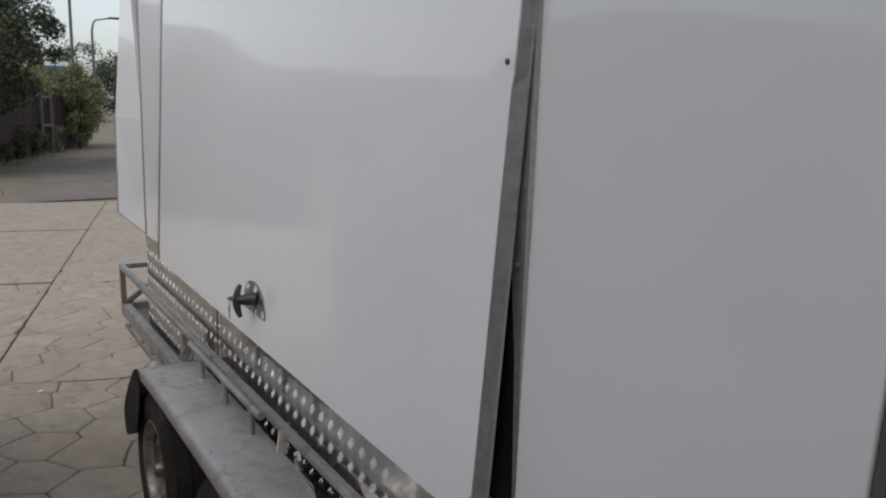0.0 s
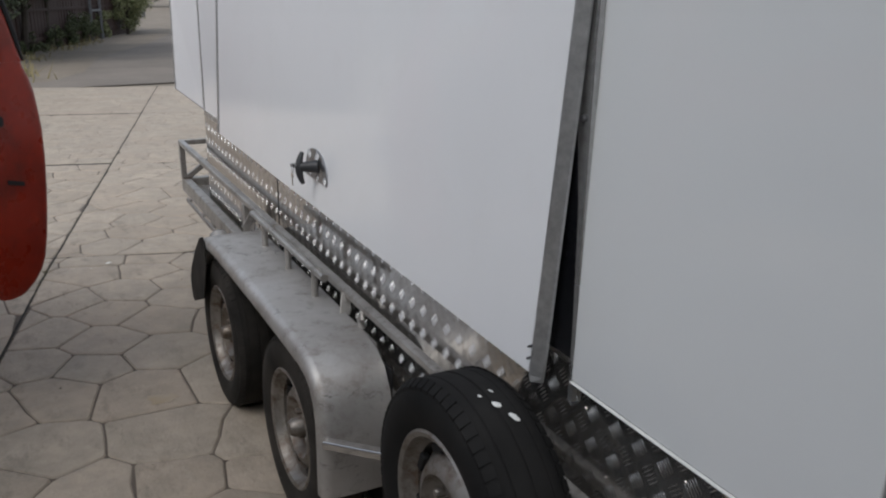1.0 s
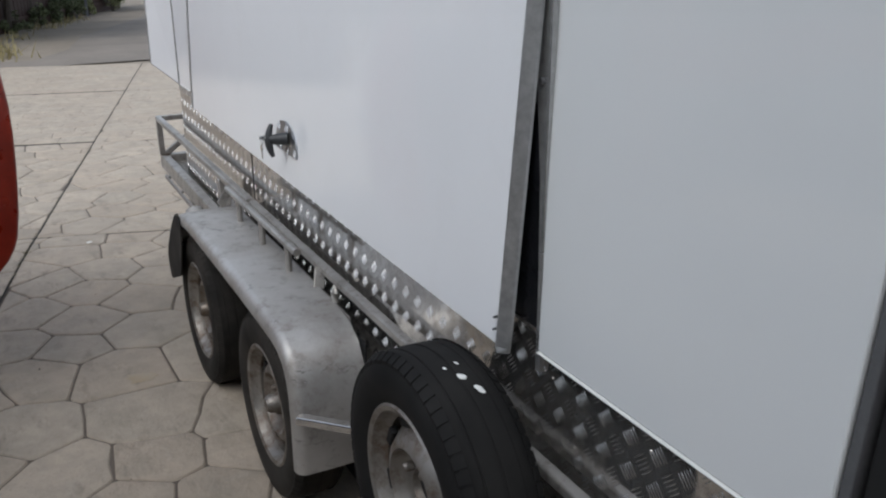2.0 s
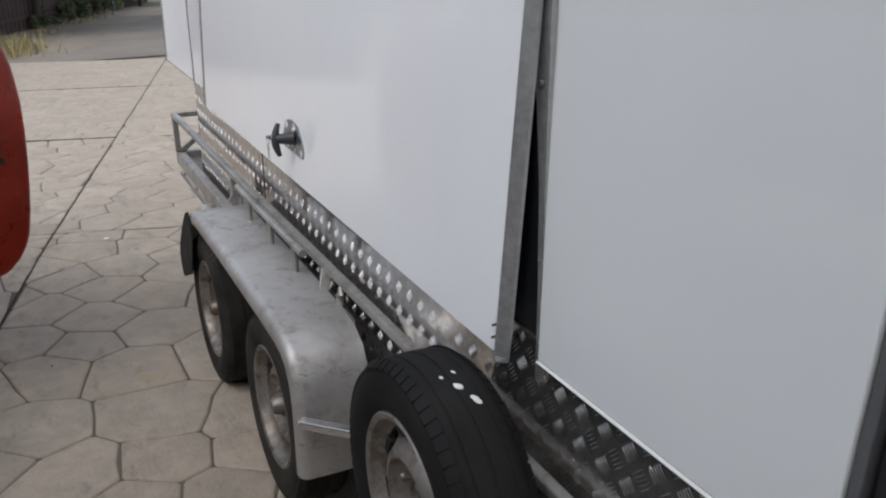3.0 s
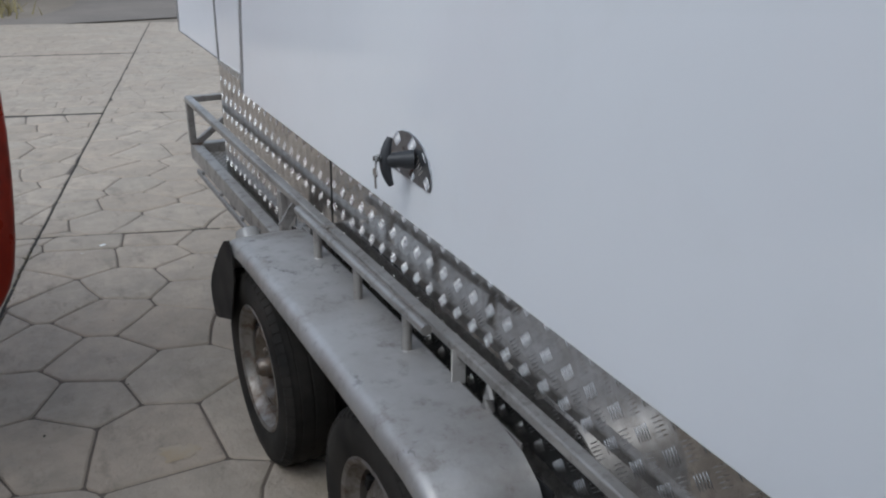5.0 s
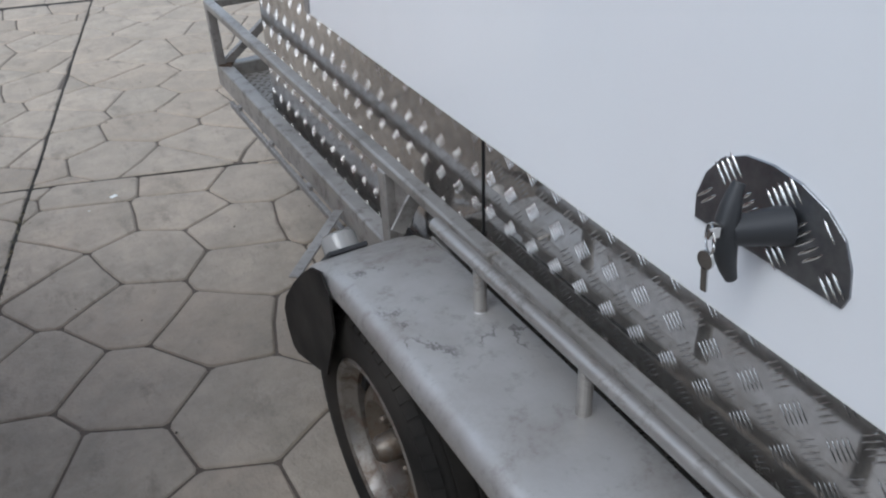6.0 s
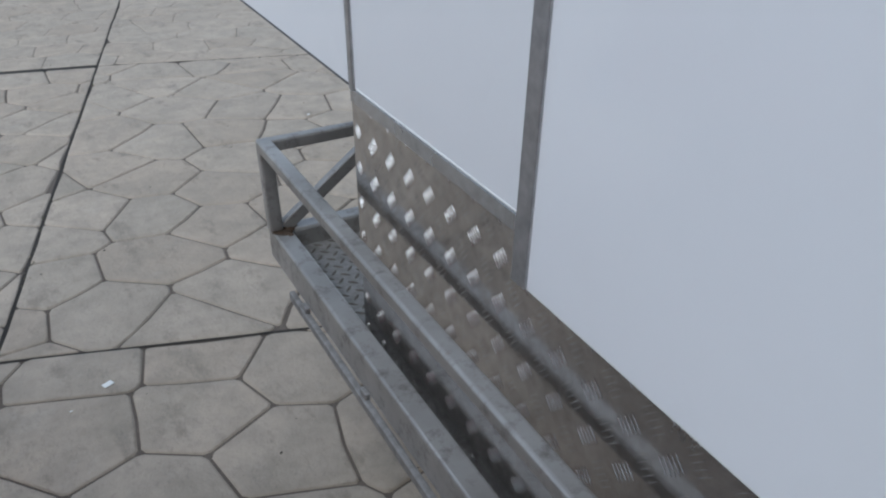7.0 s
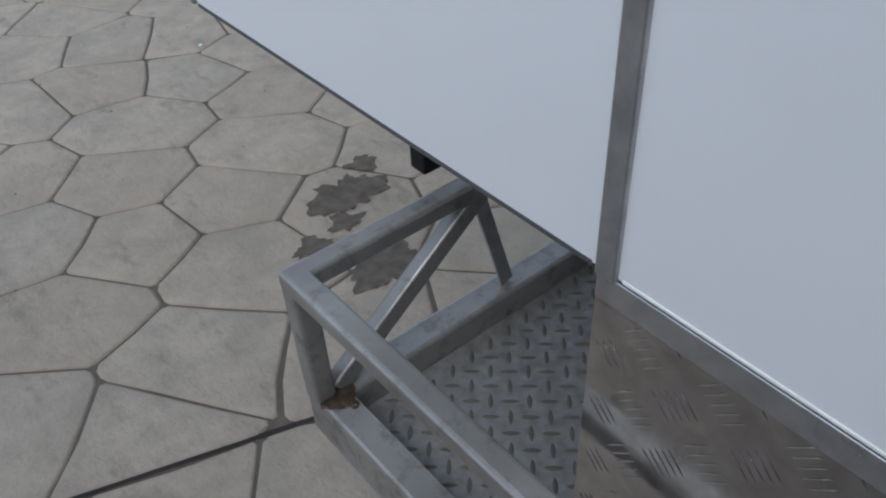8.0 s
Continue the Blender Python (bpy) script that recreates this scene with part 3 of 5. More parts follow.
for y in (4.14, 3.86, 3.58, 3.34):
    part("rope_bar_bracket", box(0.787, 0.7965, y - 0.012, y + 0.012, 0.378, 0.412, 0.002), FLOORPLATE, trailer)
for y in (3.9, 3.0, 2.1, 1.2):
    part("cross_member", box(BX1, 2.5, y - 0.03, y + 0.03, 0.33, 0.404, 0.003), ZINC, trailer)
part("floor_plate", box(BX1 + 0.001, 2.45, 0.35, 4.325, 0.425, 0.431), FLOORPLATE, trailer, "rusty steel floor plate with raised lozenges")


def lozenges():
    """Tread plate: bars in two directions, each pointing at its neighbour's flank."""
    verts, faces = [], []
    n = Vector((0, 0, 1))
    d = 0.0237
    e = [Vector((cos(radians(-42)), sin(radians(-42)), 0)), Vector((cos(radians(48)), sin(radians(48)), 0))]
    for i in range(-75, 125):
        for j in range(-120, 80):
            c = Vector((BX1 + 0.012, 4.31, 0.4311)) + e[0] * d * i + e[1] * d * j
            if c.y > 0.6 and BX1 + 0.012 < c.x < 2.42 and c.y < 4.315 and (c.x < XS - 0.006 or c.y > 4.012):
                a = e[(i + j) % 2]
                ridge(verts, faces, c, a, a.cross(n), n, 0.0118, 0.0031, 0.0019)
    return verts, faces


v, f = lozenges()
rounded_off(joined("lozenge_pattern", v, f, LOZENGE, trailer, "", "stuff"))
# rusty weld at the front corner
rg = random.Random(17)
for x, y, z, s in ((0.814, 4.326, 0.4725, 0.013), (0.831, 4.336, 0.4725, 0.012), (0.822, 4.322, 0.4725, 0.012), (0.803, 4.331, 0.4725, 0.008), (0.842, 4.345, 0.4722, 0.009), (0.826, 4.308, 0.4722, 0.006)):
    b = bmesh.new()
    bmesh.ops.create_icosphere(b, subdivisions=2, radius=s, matrix=Matrix.Translation((x, y, z)) @ Matrix.Diagonal((1, 1.1, 0.16, 1)))
    for q in b.verts:
        q.co += Vector((rg.gauss(0, 1), rg.gauss(0, 1), rg.gauss(0, 0.4))) * 0.0012
    part("weld_bead", b, RUST, trailer, "rusty weld", smooth=True)
part("drawbar", box(1.62, 1.72, 4.35, 6.3, 0.36, 0.45, 0.006), ZINC, trailer, "galvanised drawbar")
for x, y, z in ((1.050, 4.445, 0.615),):
    part("support_leg", box(x, x + 0.035, y, y + 0.030, z, 0.892, 0.003), SEAL_AND_SHADE, trailer, "dark leg hanging under the nose")


# ---- mudguard over both wheels
def fender_line():
    pts = [(3.206, 0.275), (3.216, 0.31), (3.213, 0.36), (3.190, 0.42), (3.140, 0.476), (3.080, 0.528), (3.01, 0.570), (2.94, 0.594), (2.87, 0.602)]
    pts += [(2.87 - 0.1 * k, 0.603 + 0.004 * sin(k * pi / 9)) for k in range(1, 9)]
    pts += [(1.98, 0.602), (1.90, 0.599), (1.84, 0.588), (1.79, 0.560), (1.755, 0.51), (1.738, 0.45), (1.732, 0.37), (1.730, 0.25)]
    return pts


def fender():
    b = bmesh.new()
    line = fender_line()
    # a rolled outer lip, a gently crowned top and a flat inner edge
    prof = [(0.603, -0.046), (0.600, -0.034)] + [(0.601 + 0.027 * (1 - cos(k * pi / 16)), -0.027 + 0.027 * sin(k * pi / 16)) for k in range(9)] + [(0.66, 0.001), (0.71, 0.002), (0.76, 0.001), (0.795, 0.0)]
    rings = []
    for k, (y, z) in enumerate(line):
        y0, z0 = line[max(k - 1, 0)]
        y1, z1 = line[min(k + 1, len(line) - 1)]
        d = Vector((0, y1 - y0, z1 - z0)).normalized()
        n = Vector((0, d.z, -d.y))
        rings.append([b.verts.new(Vector((x, y, z)) + n * h) for x, h in prof])
    for p, q in zip(rings, rings[1:]):
        for k in range(len(prof) - 1):
            b.faces.new((p[k], p[k + 1], q[k + 1], q[k]))
    bmesh.ops.recalc_face_normals(b, faces=b.faces)
    e = bmesh.ops.solidify(b, geom=b.faces[:], thickness=0.003)
    return b


cap = [(2.93, 0.560), (2.96, 0.588), (3.012, 0.568), (3.07, 0.522), (3.13, 0.466), (3.20, 0.392), (3.228, 0.345), (3.224, 0.300), (3.204, 0.264), (3.175, 0.262), (3.00, 0.335), (2.93, 0.48)]
part("end_skirt", prism([Vector((0.5945, y, z)) for y, z in cap], Vector((0.004, 0, 0))), RUBBER_DUSTY, trailer, "dark skirt at the mudguard's front end")
# Black sheet just inside the front end: the underside's shade as colour.
part("mud_flap", box(0.610, 0.790, 3.186, 3.194, 0.270, 0.400, 0.002), SEAL_AND_SHADE, trailer, "black sheet for the shade inside the mudguard's front")
guard = part("mudguard", fender(), FENDER, trailer, "scuffed galvanised tandem mudguard", smooth=True)
part("stiffener", bar((0.604, 1.722, 0.424), (0.735, 1.600, 0.420), 0.028, 0.020, 0.003), TREAD, guard, "pale flat stiffener")
part("hang_plate", box(0.797, 0.800, 1.85, 2.95, 0.47, 0.598), ZINC, guard)
for y in (2.717, 2.461, 2.209):
    part("rail_leg", rod((0.757, y, 0.600), (0.757, y, 0.690), 0.0105), ZINC, guard)
    part("weld", lathe([(0.011, 0.608), (0.014, 0.604), (0.016, 0.600)], (0.757, y, 0), 14, "Z"), FENDER, guard)
part("guard_rail", rod((0.755, 2.850, 0.688), (0.755, 2.120, 0.692), 0.0115, seg=20), ZINC, guard, "bright round tube rail", smooth=True)
part("guard_stay", bar((0.790, 3.385, 0.436), (0.603, 3.152, 0.462), 0.022, 0.005, 0.0015), ZINC, trailer, "flat stay from the beam to the mudguard")
part("gusset", prism([Vector((0.812, 3.124, 0.640)), Vector((0.812, 3.124, 0.490)), Vector((0.812, 3.060, 0.560)), Vector((0.812, 3.040, 0.640))], Vector((0.004, 0, 0))), ZINC, trailer)
part("rail_foot", bar((0.765, 3.020, 0.580), (0.812, 3.030, 0.640), 0.030, 0.005, 0.001, up=(0, 1, 0)), ZINC, trailer)
on_slope = Matrix.Translation((0.690, 3.104, 0.5135)) @ pose(0, 0, 0, -43, 0, 0)
b = lathe([(0.0, 0.041), (0.026, 0.040), (0.032, 0.036), (0.0335, 0.030), (0.035, 0.005)], (0, 0, 0), 28, "Z")
bmesh.ops.transform(b, verts=b.verts, matrix=on_slope)
lamp = part("marker_lamp", b, LENS_WHITE, trailer, "clear white marker lamp on the mudguard's front slope", smooth=True)
b = box(-0.039, 0.039, -0.038, 0.038, -0.004, 0.005, 0.002)
bmesh.ops.transform(b, verts=b.verts, matrix=on_slope)
part("lamp_base", b, BLACK, lamp)


# ---- wheels
def tyre_profile(R, w, rim):
    h = w / 2
    return [(rim, -h * 0.80), (rim + 0.012, -h * 0.90), (rim + 0.045, -h * 1.02), (R - 0.035, -h * 0.99), (R - 0.014, -h * 0.90), (R - 0.003, -h * 0.74),
            (R - 0.001, -h * 0.47), (R - 0.0025, -h * 0.455), (R - 0.0025, -h * 0.43), (R, -h * 0.415), (R + 0.001, -h * 0.05), (R - 0.0018, -h * 0.035), (R - 0.0018, h * 0.035),
            (R + 0.001, h * 0.05), (R, h * 0.415), (R - 0.0025, h * 0.43), (R - 0.0025, h * 0.455), (R - 0.001, h * 0.47), (R - 0.003, h * 0.74), (R - 0.014, h * 0.90), (R - 0.035, h * 0.99), (rim + 0.045, h * 1.02), (rim, h * 0.8)]


def shoulder_notches(c, R, w, seg, parent, rubber):
    """Small raised blocks along both shoulders of the tread."""
    verts, faces = [], []
    h = w / 2
    for a0, a1 in ((-0.93, -0.70), (0.70, 0.93)):
        for k in range(seg):
            t0, t1 = 2 * pi * (k + 0.05) / seg, 2 * pi * (k + 0.84) / seg
            i = len(verts)
            for rise in (-0.004, 0.0038):
                for t, a in ((t0, a0), (t1, a0), (t1, a1), (t0, a1)):
                    rr = R - (0.0165 if abs(a) > 0.8 else 0.0025) + rise
                    verts.append(Vector(c) + Vector((a * h, rr * cos(t), rr * sin(t))))
            faces += [(i + 4, i + 5, i + 6, i + 7), (i, i + 1, i + 5, i + 4), (i + 1, i + 2, i + 6, i + 5), (i + 2, i + 3, i + 7, i + 6), (i + 3, i, i + 4, i + 7)]
    return joined("tread", verts, faces, rubber, parent, "", "stuff")


def wheel(name, c, R, w, rim_r, parent, label, steel, dish=0.018, hub=True, rubber=RUBBER_DUSTY):
    """A steel disc wheel with its tyre; the outer side looks to -x."""
    root = part(name, lathe(tyre_profile(R, w, rim_r), c, 80), rubber, parent, label, smooth=True)
    shoulder_notches(c, R, w, 62, root, rubber)
    h = w / 2
    cx, cy, cz = c
    # flange, well and dished centre
    part("rim", lathe([(rim_r + 0.010, -h * 0.86), (rim_r + 0.004, -h * 0.92), (rim_r - 0.006, -h * 0.86), (rim_r - 0.012, -h * 0.62), (rim_r - 0.022, -h * 0.50),
                             (rim_r - 0.024, h * 0.4), (rim_r, h * 0.8)], c, 56), RIM_CLEAN, root, "dull silver steel rim", smooth=True)
    x0 = -h * 0.5 + dish
    part("disc", lathe([(rim_r - 0.022, x0 + 0.022), (rim_r - 0.036, x0 + 0.006), (rim_r - 0.060, x0 - 0.020), (rim_r - 0.078, x0 - 0.026), (0.075, x0 - 0.006),
                        (0.062, x0 + 0.004), (0.040, x0 + 0.004), (0.034, x0 - 0.002), (0.030, x0 + 0.012)], c, 56), steel, root, "", smooth=True)
    for k in range(8):
        t = 2 * pi * (k + 0.5) / 8
        r = rim_r - 0.034
        b = box(-0.013, 0.004, -0.021, 0.021, -0.009, 0.009, 0.004)
        bmesh.ops.transform(b, verts=b.verts, matrix=Matrix.Translation((cx + x0 + 0.001, cy + r * cos(t), cz + r * sin(t))) @ pose(0, 0, 0, math.degrees(t) + 90, 0, 0))
        part("vent_slot", b, SEAL_AND_SHADE, root)
    for k in range(4):
        t = 2 * pi * (k + 0.3) / 4
        part("wheel_bolt", lathe([(0.0, -0.014), (0.006, -0.014), (0.009, -0.009), (0.009, 0.006)], (cx + x0 - 0.002, cy + 0.050 * cos(t), cz + 0.050 * sin(t)), 8), steel, root)
    if hub:
        part("hub", lathe([(0.0, x0 - 0.050), (0.018, x0 - 0.048), (0.026, x0 - 0.038), (0.029, x0 - 0.01), (0.030, x0 + 0.012)], c, 24), steel, root, "rusty dust cap", smooth=True)
    else:
        part("hub_hole", lathe([(0.0, x0 + 0.013), (0.031, x0 + 0.013)], c, 24), SEAL_AND_SHADE, root)
    return root


WR, WW = 0.272, 0.150
wheel("wheel", (0.690, 2.863, 0.245), WR, WW, 0.168, trailer, "worn black tyre on a rusty silver steel wheel", RIM)
wheel("wheel", (0.690, 2.071, 0.272), WR, WW, 0.168, trailer, "worn black tyre on a silver steel wheel", RIM_CLEAN)
# Added plate: blocks light from behind and paints the arch's shade black.
part("arch_plate", box(0.801, 0.804, 1.76, 3.06, 0.10, 0.560), SEAL_AND_SHADE, trailer, "added black plate that holds light out of the wheel arch")
wheel("wheel", (2.66, 2.863, 0.245), WR, WW, 0.168, trailer, "worn black tyre on a rusty steel wheel", RIM)
wheel("wheel", (2.66, 2.071, 0.272), WR, WW, 0.168, trailer, "worn black tyre on a rusty steel wheel", RIM)
part("axle", rod((0.76, 2.863, 0.245), (2.5, 2.863, 0.245), 0.024), ZINC, trailer)
part("axle", rod((0.76, 2.071, 0.272), (2.5, 2.071, 0.272), 0.024), ZINC, trailer)

spare_root = tagged(empty("spare_wheel", TRAILER), "spare wheel with black tyre standing against the checker plate", "wheel")
SC = (0.692, 1.165, 0.565)
spare = wheel("tyre", SC, 0.262, 0.158, 0.160, spare_root, "black tyre with white paint marks", RIM_CLEAN, 0.004, False, RUBBER)
for y, s, dx in ((1.098, 0.0085, 0.0), (1.066, 0.0095, 0.016), (1.135, 0.004, 0.010), (1.128, 0.004, -0.018)):
    t = math.asin((y - SC[1]) / 0.263)
    b = bmesh.new()
    bmesh.ops.create_icosphere(b, subdivisions=3, radius=1, matrix=Matrix.Translation((0.700 + dx, y, SC[2] + 0.2625 * cos(t))) @ pose(0, 0, 0, -math.degrees(t), 0, 25) @ Matrix.Diagonal((s * 0.75, s, 0.0016, 1)))
    for q in b.verts:
        q.co.x += 0.004 * noise.noise(q.co * 90)
        q.co.y += 0.005 * noise.noise(q.co * 90 + Vector((3, 1, 7)))
    part("paint_mark", b, PAINT, spare, "white paint mark", smooth=True)
part("spare_bracket", bar((0.72, 1.165, 0.565), (0.86, 1.165, 0.565), 0.05, 0.05, 0.004), ZINC, trailer)

# ---- hatch handle, plate, lock and keys
PLATE = [(2.3557, 0.9408), (2.3587, 0.9648), (2.3517, 0.9908), (2.3357, 1.0128), (2.3097, 1.0258), (2.2797, 1.0288), (2.2477, 1.0248), (2.2177, 1.0138), (2.1957, 0.9968), (2.1837, 0.9748), (2.1787, 0.9508), (2.1827, 0.9378)]


def inside(y, z, margin):
    n = len(PLATE)
    for k in range(n):
        (y0, z0), (y1, z1) = PLATE[k], PLATE[(k + 1) % n]
        L = sqrt((y1 - y0) ** 2 + (z1 - z0) ** 2)
        if ((y1 - y0) * (z - z0) - (z1 - z0) * (y - y0)) / L < margin:
            return False
    return True


part("handle_plate", prism([on_hatch(y, z, 0.0032) for y, z in PLATE], Vector((0.003, 0, 0)), 0.0006, 1), PLATE_METAL, hatch, "tear-shaped checker plate behind the handle")
verts, faces = [], []
diag = [Vector((0, 1, 1)).normalized(), Vector((0, 1, -1)).normalized()]
for o in (0, 1):
    for i in range(-3, 4):
        for j in range(-2, 3):
            y, z = 2.262 + 0.0608 * (i + 0.5 * o), 1.007 + 0.0608 * (j + 0.5 * o)
            for k in range(-2, 3):
                q = on_hatch(y, z, 0.0034) + diag[1 - o] * 0.0074 * k
                if inside(q.y, q.z, 0.0065):
                    ridge(verts, faces, q, diag[o], diag[1 - o], Vector((-1, 0, 0)), 0.0138, 0.0020, 0.0015)
rounded_off(joined("tread_pattern", verts, faces, TREAD, hatch, "", "stuff"))
part("t_handle", rod(on_hatch(2.252, 0.983, 0.002), on_hatch(2.273, 0.981, 0.048), 0.019, 0.013, 20), BLACK, hatch, "black plastic T-handle", smooth=True)
part("grip", sweep([on_hatch(2.2735 + 0.0016 * k, 0.978 + 0.0112 * k, 0.052 - 0.0007 * k * k) for k in range(-4, 5)], [0.0058, 0.0080, 0.0098, 0.0110, 0.0116, 0.0110, 0.0098, 0.0080, 0.0058], 14, ref=(0.1, 1, 0)), BLACK, hatch, "", smooth=True)
part("lock_cylinder", rod(on_hatch(2.2775, 0.985, 0.055), on_hatch(2.2735, 0.988, 0.068), 0.007, seg=14), CHROME, hatch, "chrome lock")

keys = tagged(empty("key_ring", TRAILER), "small steel keys hanging from the hatch lock", "keys")
kp = Vector((0.726, 2.266, 0.990))
part("lock_key", bar(kp, kp + Vector((-0.012, 0.002, 0)), 0.003, 0.010, 0.001), CHROME, keys)
ring = [Vector((0.722, 2.272, 0.981)) + Vector((0.006 * cos(2 * pi * k / 16), 0.011 * cos(2 * pi * k / 16), 0.013 * sin(2 * pi * k / 16))) for k in range(17)]
part("ring", sweep(ring, 0.0012, 6), CHROME, keys)
kb = Vector((0.720, 2.271, 0.968))
part("key", lathe([(0.0, -0.0015), (0.009, -0.0015), (0.009, 0.0015), (0.0, 0.0015)], kb + Vector((0, 0, -0.007)), 16), CHROME, keys)
part("key_blade", bar(kb + Vector((0, 0, -0.014)), kb + Vector((0, -0.003, -0.038)), 0.003, 0.007, 0.0008, up=(0, 1, 0)), CHROME, keys)

# ---------------------------------------------------------------- red vehicle with its door open
car = tagged(empty("pickup_truck"), "red pickup truck with its side door standing open", "car")
DU, DW = Vector((0.69, -0.724, 0)), Vector((0.724, 0.69, 0))
DOOR0 = Vector((0.005, 3.03, 0))
# height, inner and outer offset of the door's closing edge
PROFILE = [(0.404, -0.070, 0.000), (0.408, -0.085, 0.030), (0.434, -0.096, 0.084), (0.466, -0.099, 0.116), (0.504, -0.094, 0.138), (0.58, -0.083, 0.159), (0.66, -0.072, 0.173), (0.757, -0.057, 0.186),
           (0.852, -0.044, 0.194), (0.949, -0.030, 0.197), (1.03, -0.018, 0.193), (1.075, -0.011, 0.183), (1.12, -0.005, 0.167), (1.155, 0.0, 0.149), (1.18, 0.003, 0.138)]
DOOR_LEN = 1.08


def door_point(u, w, z):
    return DOOR0 + DU * u + DW * w + Vector((0, 0, z))


FRAME_EDGE = [(1.18, 0.028, 0.138), (1.23, 0.030, 0.120), (1.30, 0.022, 0.099), (1.37, 0.008, 0.076), (1.44, -0.013, 0.052), (1.51, -0.037, 0.018), (1.56, -0.058, -0.011)]


def rounded_section(u1, length, a, c, outer, inner):
    """A section of the door: rounded at the closing edge, nearly square at the hinge."""
    out = []
    for cu, cw, r, start in ((u1 - outer, c - outer, outer, 90), (u1 - inner, a + inner, inner, 0), (u1 - length + 0.008, a + 0.008, 0.008, -90), (u1 - length + 0.008, c - 0.008, 0.008, -180)):
        for k in range(7):
            t = radians(start - 15 * k)
            out.append((cu + r * cos(t), cw + r * sin(t)))
    return out


def door_shell():
    """Lower door, window frame and the bend into the frame's top rail, in one skin."""
    b = bmesh.new()
    rings = []
    for z, a, c in PROFILE:
        r = min(0.045, 0.3 * (c - a))
        dent = 0.006 * math.exp(-((z - 1.02) / 0.05) ** 2)
        rings.append([b.verts.new(door_point(u, w, z)) for u, w in rounded_section(0.0 - dent, DOOR_LEN, a, c, r, 0.014)])
    for z, a, c in FRAME_EDGE:
        rings.append([b.verts.new(door_point(u, w, z)) for u, w in rounded_section(-0.002 - 0.10 * max(0, z - 1.3) ** 2, 0.058, a, c, 0.030, 0.020)])
    z, a, c = FRAME_EDGE[-1]
    centre, turn = -0.105, 0.04
    flat = rounded_section(-0.009 - centre, 0.058, a, c, 0.030, 0.020)
    for deg in (15, 30, 45, 60, 75, 90):
        t = radians(deg)
        rings.append([b.verts.new(door_point(centre + u * cos(t), w - turn * sin(t), z + u * sin(t))) for u, w in flat])
    rings.append([b.verts.new(door_point(-0.80, w - turn, z + u + 0.012)) for u, w in flat])
    for p, q in zip(rings, rings[1:]):
        for k in range(len(p)):
            b.faces.new((p[k], p[(k + 1) % len(p)], q[(k + 1) % len(p)], q[k]))
    b.faces.new(rings[0])
    b.faces.new(rings[-1][::-1])
    bmesh.ops.recalc_face_normals(b, faces=b.faces)
    return b


door = part("door", door_shell(), RED, car, "open red door with scuffed paint", smooth=True)
part("frame_front", bar(door_point(-0.79, -0.075, 1.63), door_point(-1.05, 0.06, 1.17), 0.05, 0.05, 0.01), RED, door)
strip = [door_point(-0.014 - 0.10 * max(0, z - 1.3) ** 2, c + 0.001, z) for z, a, c in FRAME_EDGE] + [door_point(-0.105 + 0.09 * cos(radians(t)), -0.010 - 0.04 * sin(radians(t)), 1.56 + 0.09 * sin(radians(t))) for t in (25, 50, 75, 90)] + [door_point(-0.80, -0.043, 1.662)]
part("weatherstrip", sweep(strip, [0.004, 0.010] + [0.013] * (len(strip) - 2), 8), SEAL_AND_SHADE, door, "black rubber weatherstrip", smooth=True)
pane = part("window_pane", prism([door_point(-0.03, 0.078, 1.16), door_point(-1.03, 0.078, 1.16), door_point(-0.80, -0.062, 1.63), door_point(-0.08, -0.062, 1.63)], DW * 0.004), GLASS, door)
pane.visible_shadow = False


def inner_w(z):
    return -0.14 * (1.17 - z)


def trim_plate(u0, u1, z0, z1, out, thick, r):
    return prism([door_point(u0, inner_w(z0) - out, z0), door_point(u1, inner_w(z0) - out, z0), door_point(u1, inner_w(z1) - out, z1), door_point(u0, inner_w(z1) - out, z1)], DW * thick, r, 3)


trim = part("inner_trim", trim_plate(-0.012, -1.02, 0.47, 1.178, 0.020, 0.019, 0.006), GREY_TRIM, door, "grey plastic inner door trim", smooth=True)
part("sill_ledge", trim_plate(-0.010, -1.02, 1.158, 1.192, 0.036, 0.05, 0.008), LIT_TRIM, door, "grey ledge, its light from above in the colour", smooth=True)
part("lock_knob", box(-0.01, 0.01, -0.006, 0.006, -0.012, 0.020, 0.004), BLACK, door)
knob = door.children[-1]
knob.location = door_point(-0.085, -0.032, 1.145)
part("sill_seal", bar(door_point(-0.045, 0.045, 1.186), door_point(-1.0, 0.045, 1.186), 0.115, 0.016, 0.004), SEAL_AND_SHADE, door, "black window seal")
part("trim_seal", bar(door_point(-0.006, inner_w(0.49) - 0.004, 0.49), door_point(-0.006, inner_w(1.17) - 0.004, 1.17), 0.008, 0.010, 0.003, up=(1, 0, 0)), SEAL_AND_SHADE, door, "dark seal line")


def soft_plate(u0, u1, z0, z1, out, thick, corner, r):
    """A trim piece with rounded corners and edges, u0 being the end nearest the latch."""
    pts = []
    for cu, cz, a0 in ((u0 - corner, z1 - corner, 90), (u0 - corner, z0 + corner, 0), (u1 + corner, z0 + corner, -90), (u1 + corner, z1 - corner, -180)):
        for k in range(6):
            a = radians(a0 - 18 * k)
            pts.append((cu + corner * cos(a), cz + corner * sin(a)))
    return prism([door_point(u, inner_w(z) - out, z) for u, z in pts], DW * thick, r, 3)


part("upper_swell", soft_plate(-0.080, -0.85, 0.950, 1.140, 0.046, 0.030, 0.055, 0.012), GREY_TRIM, door, "", smooth=True)
part("armrest", soft_plate(-0.100, -0.85, 0.958, 1.008, 0.066, 0.040, 0.022, 0.014), LIT_TRIM, door, "grey padded armrest, its highlight in the colour", smooth=True)
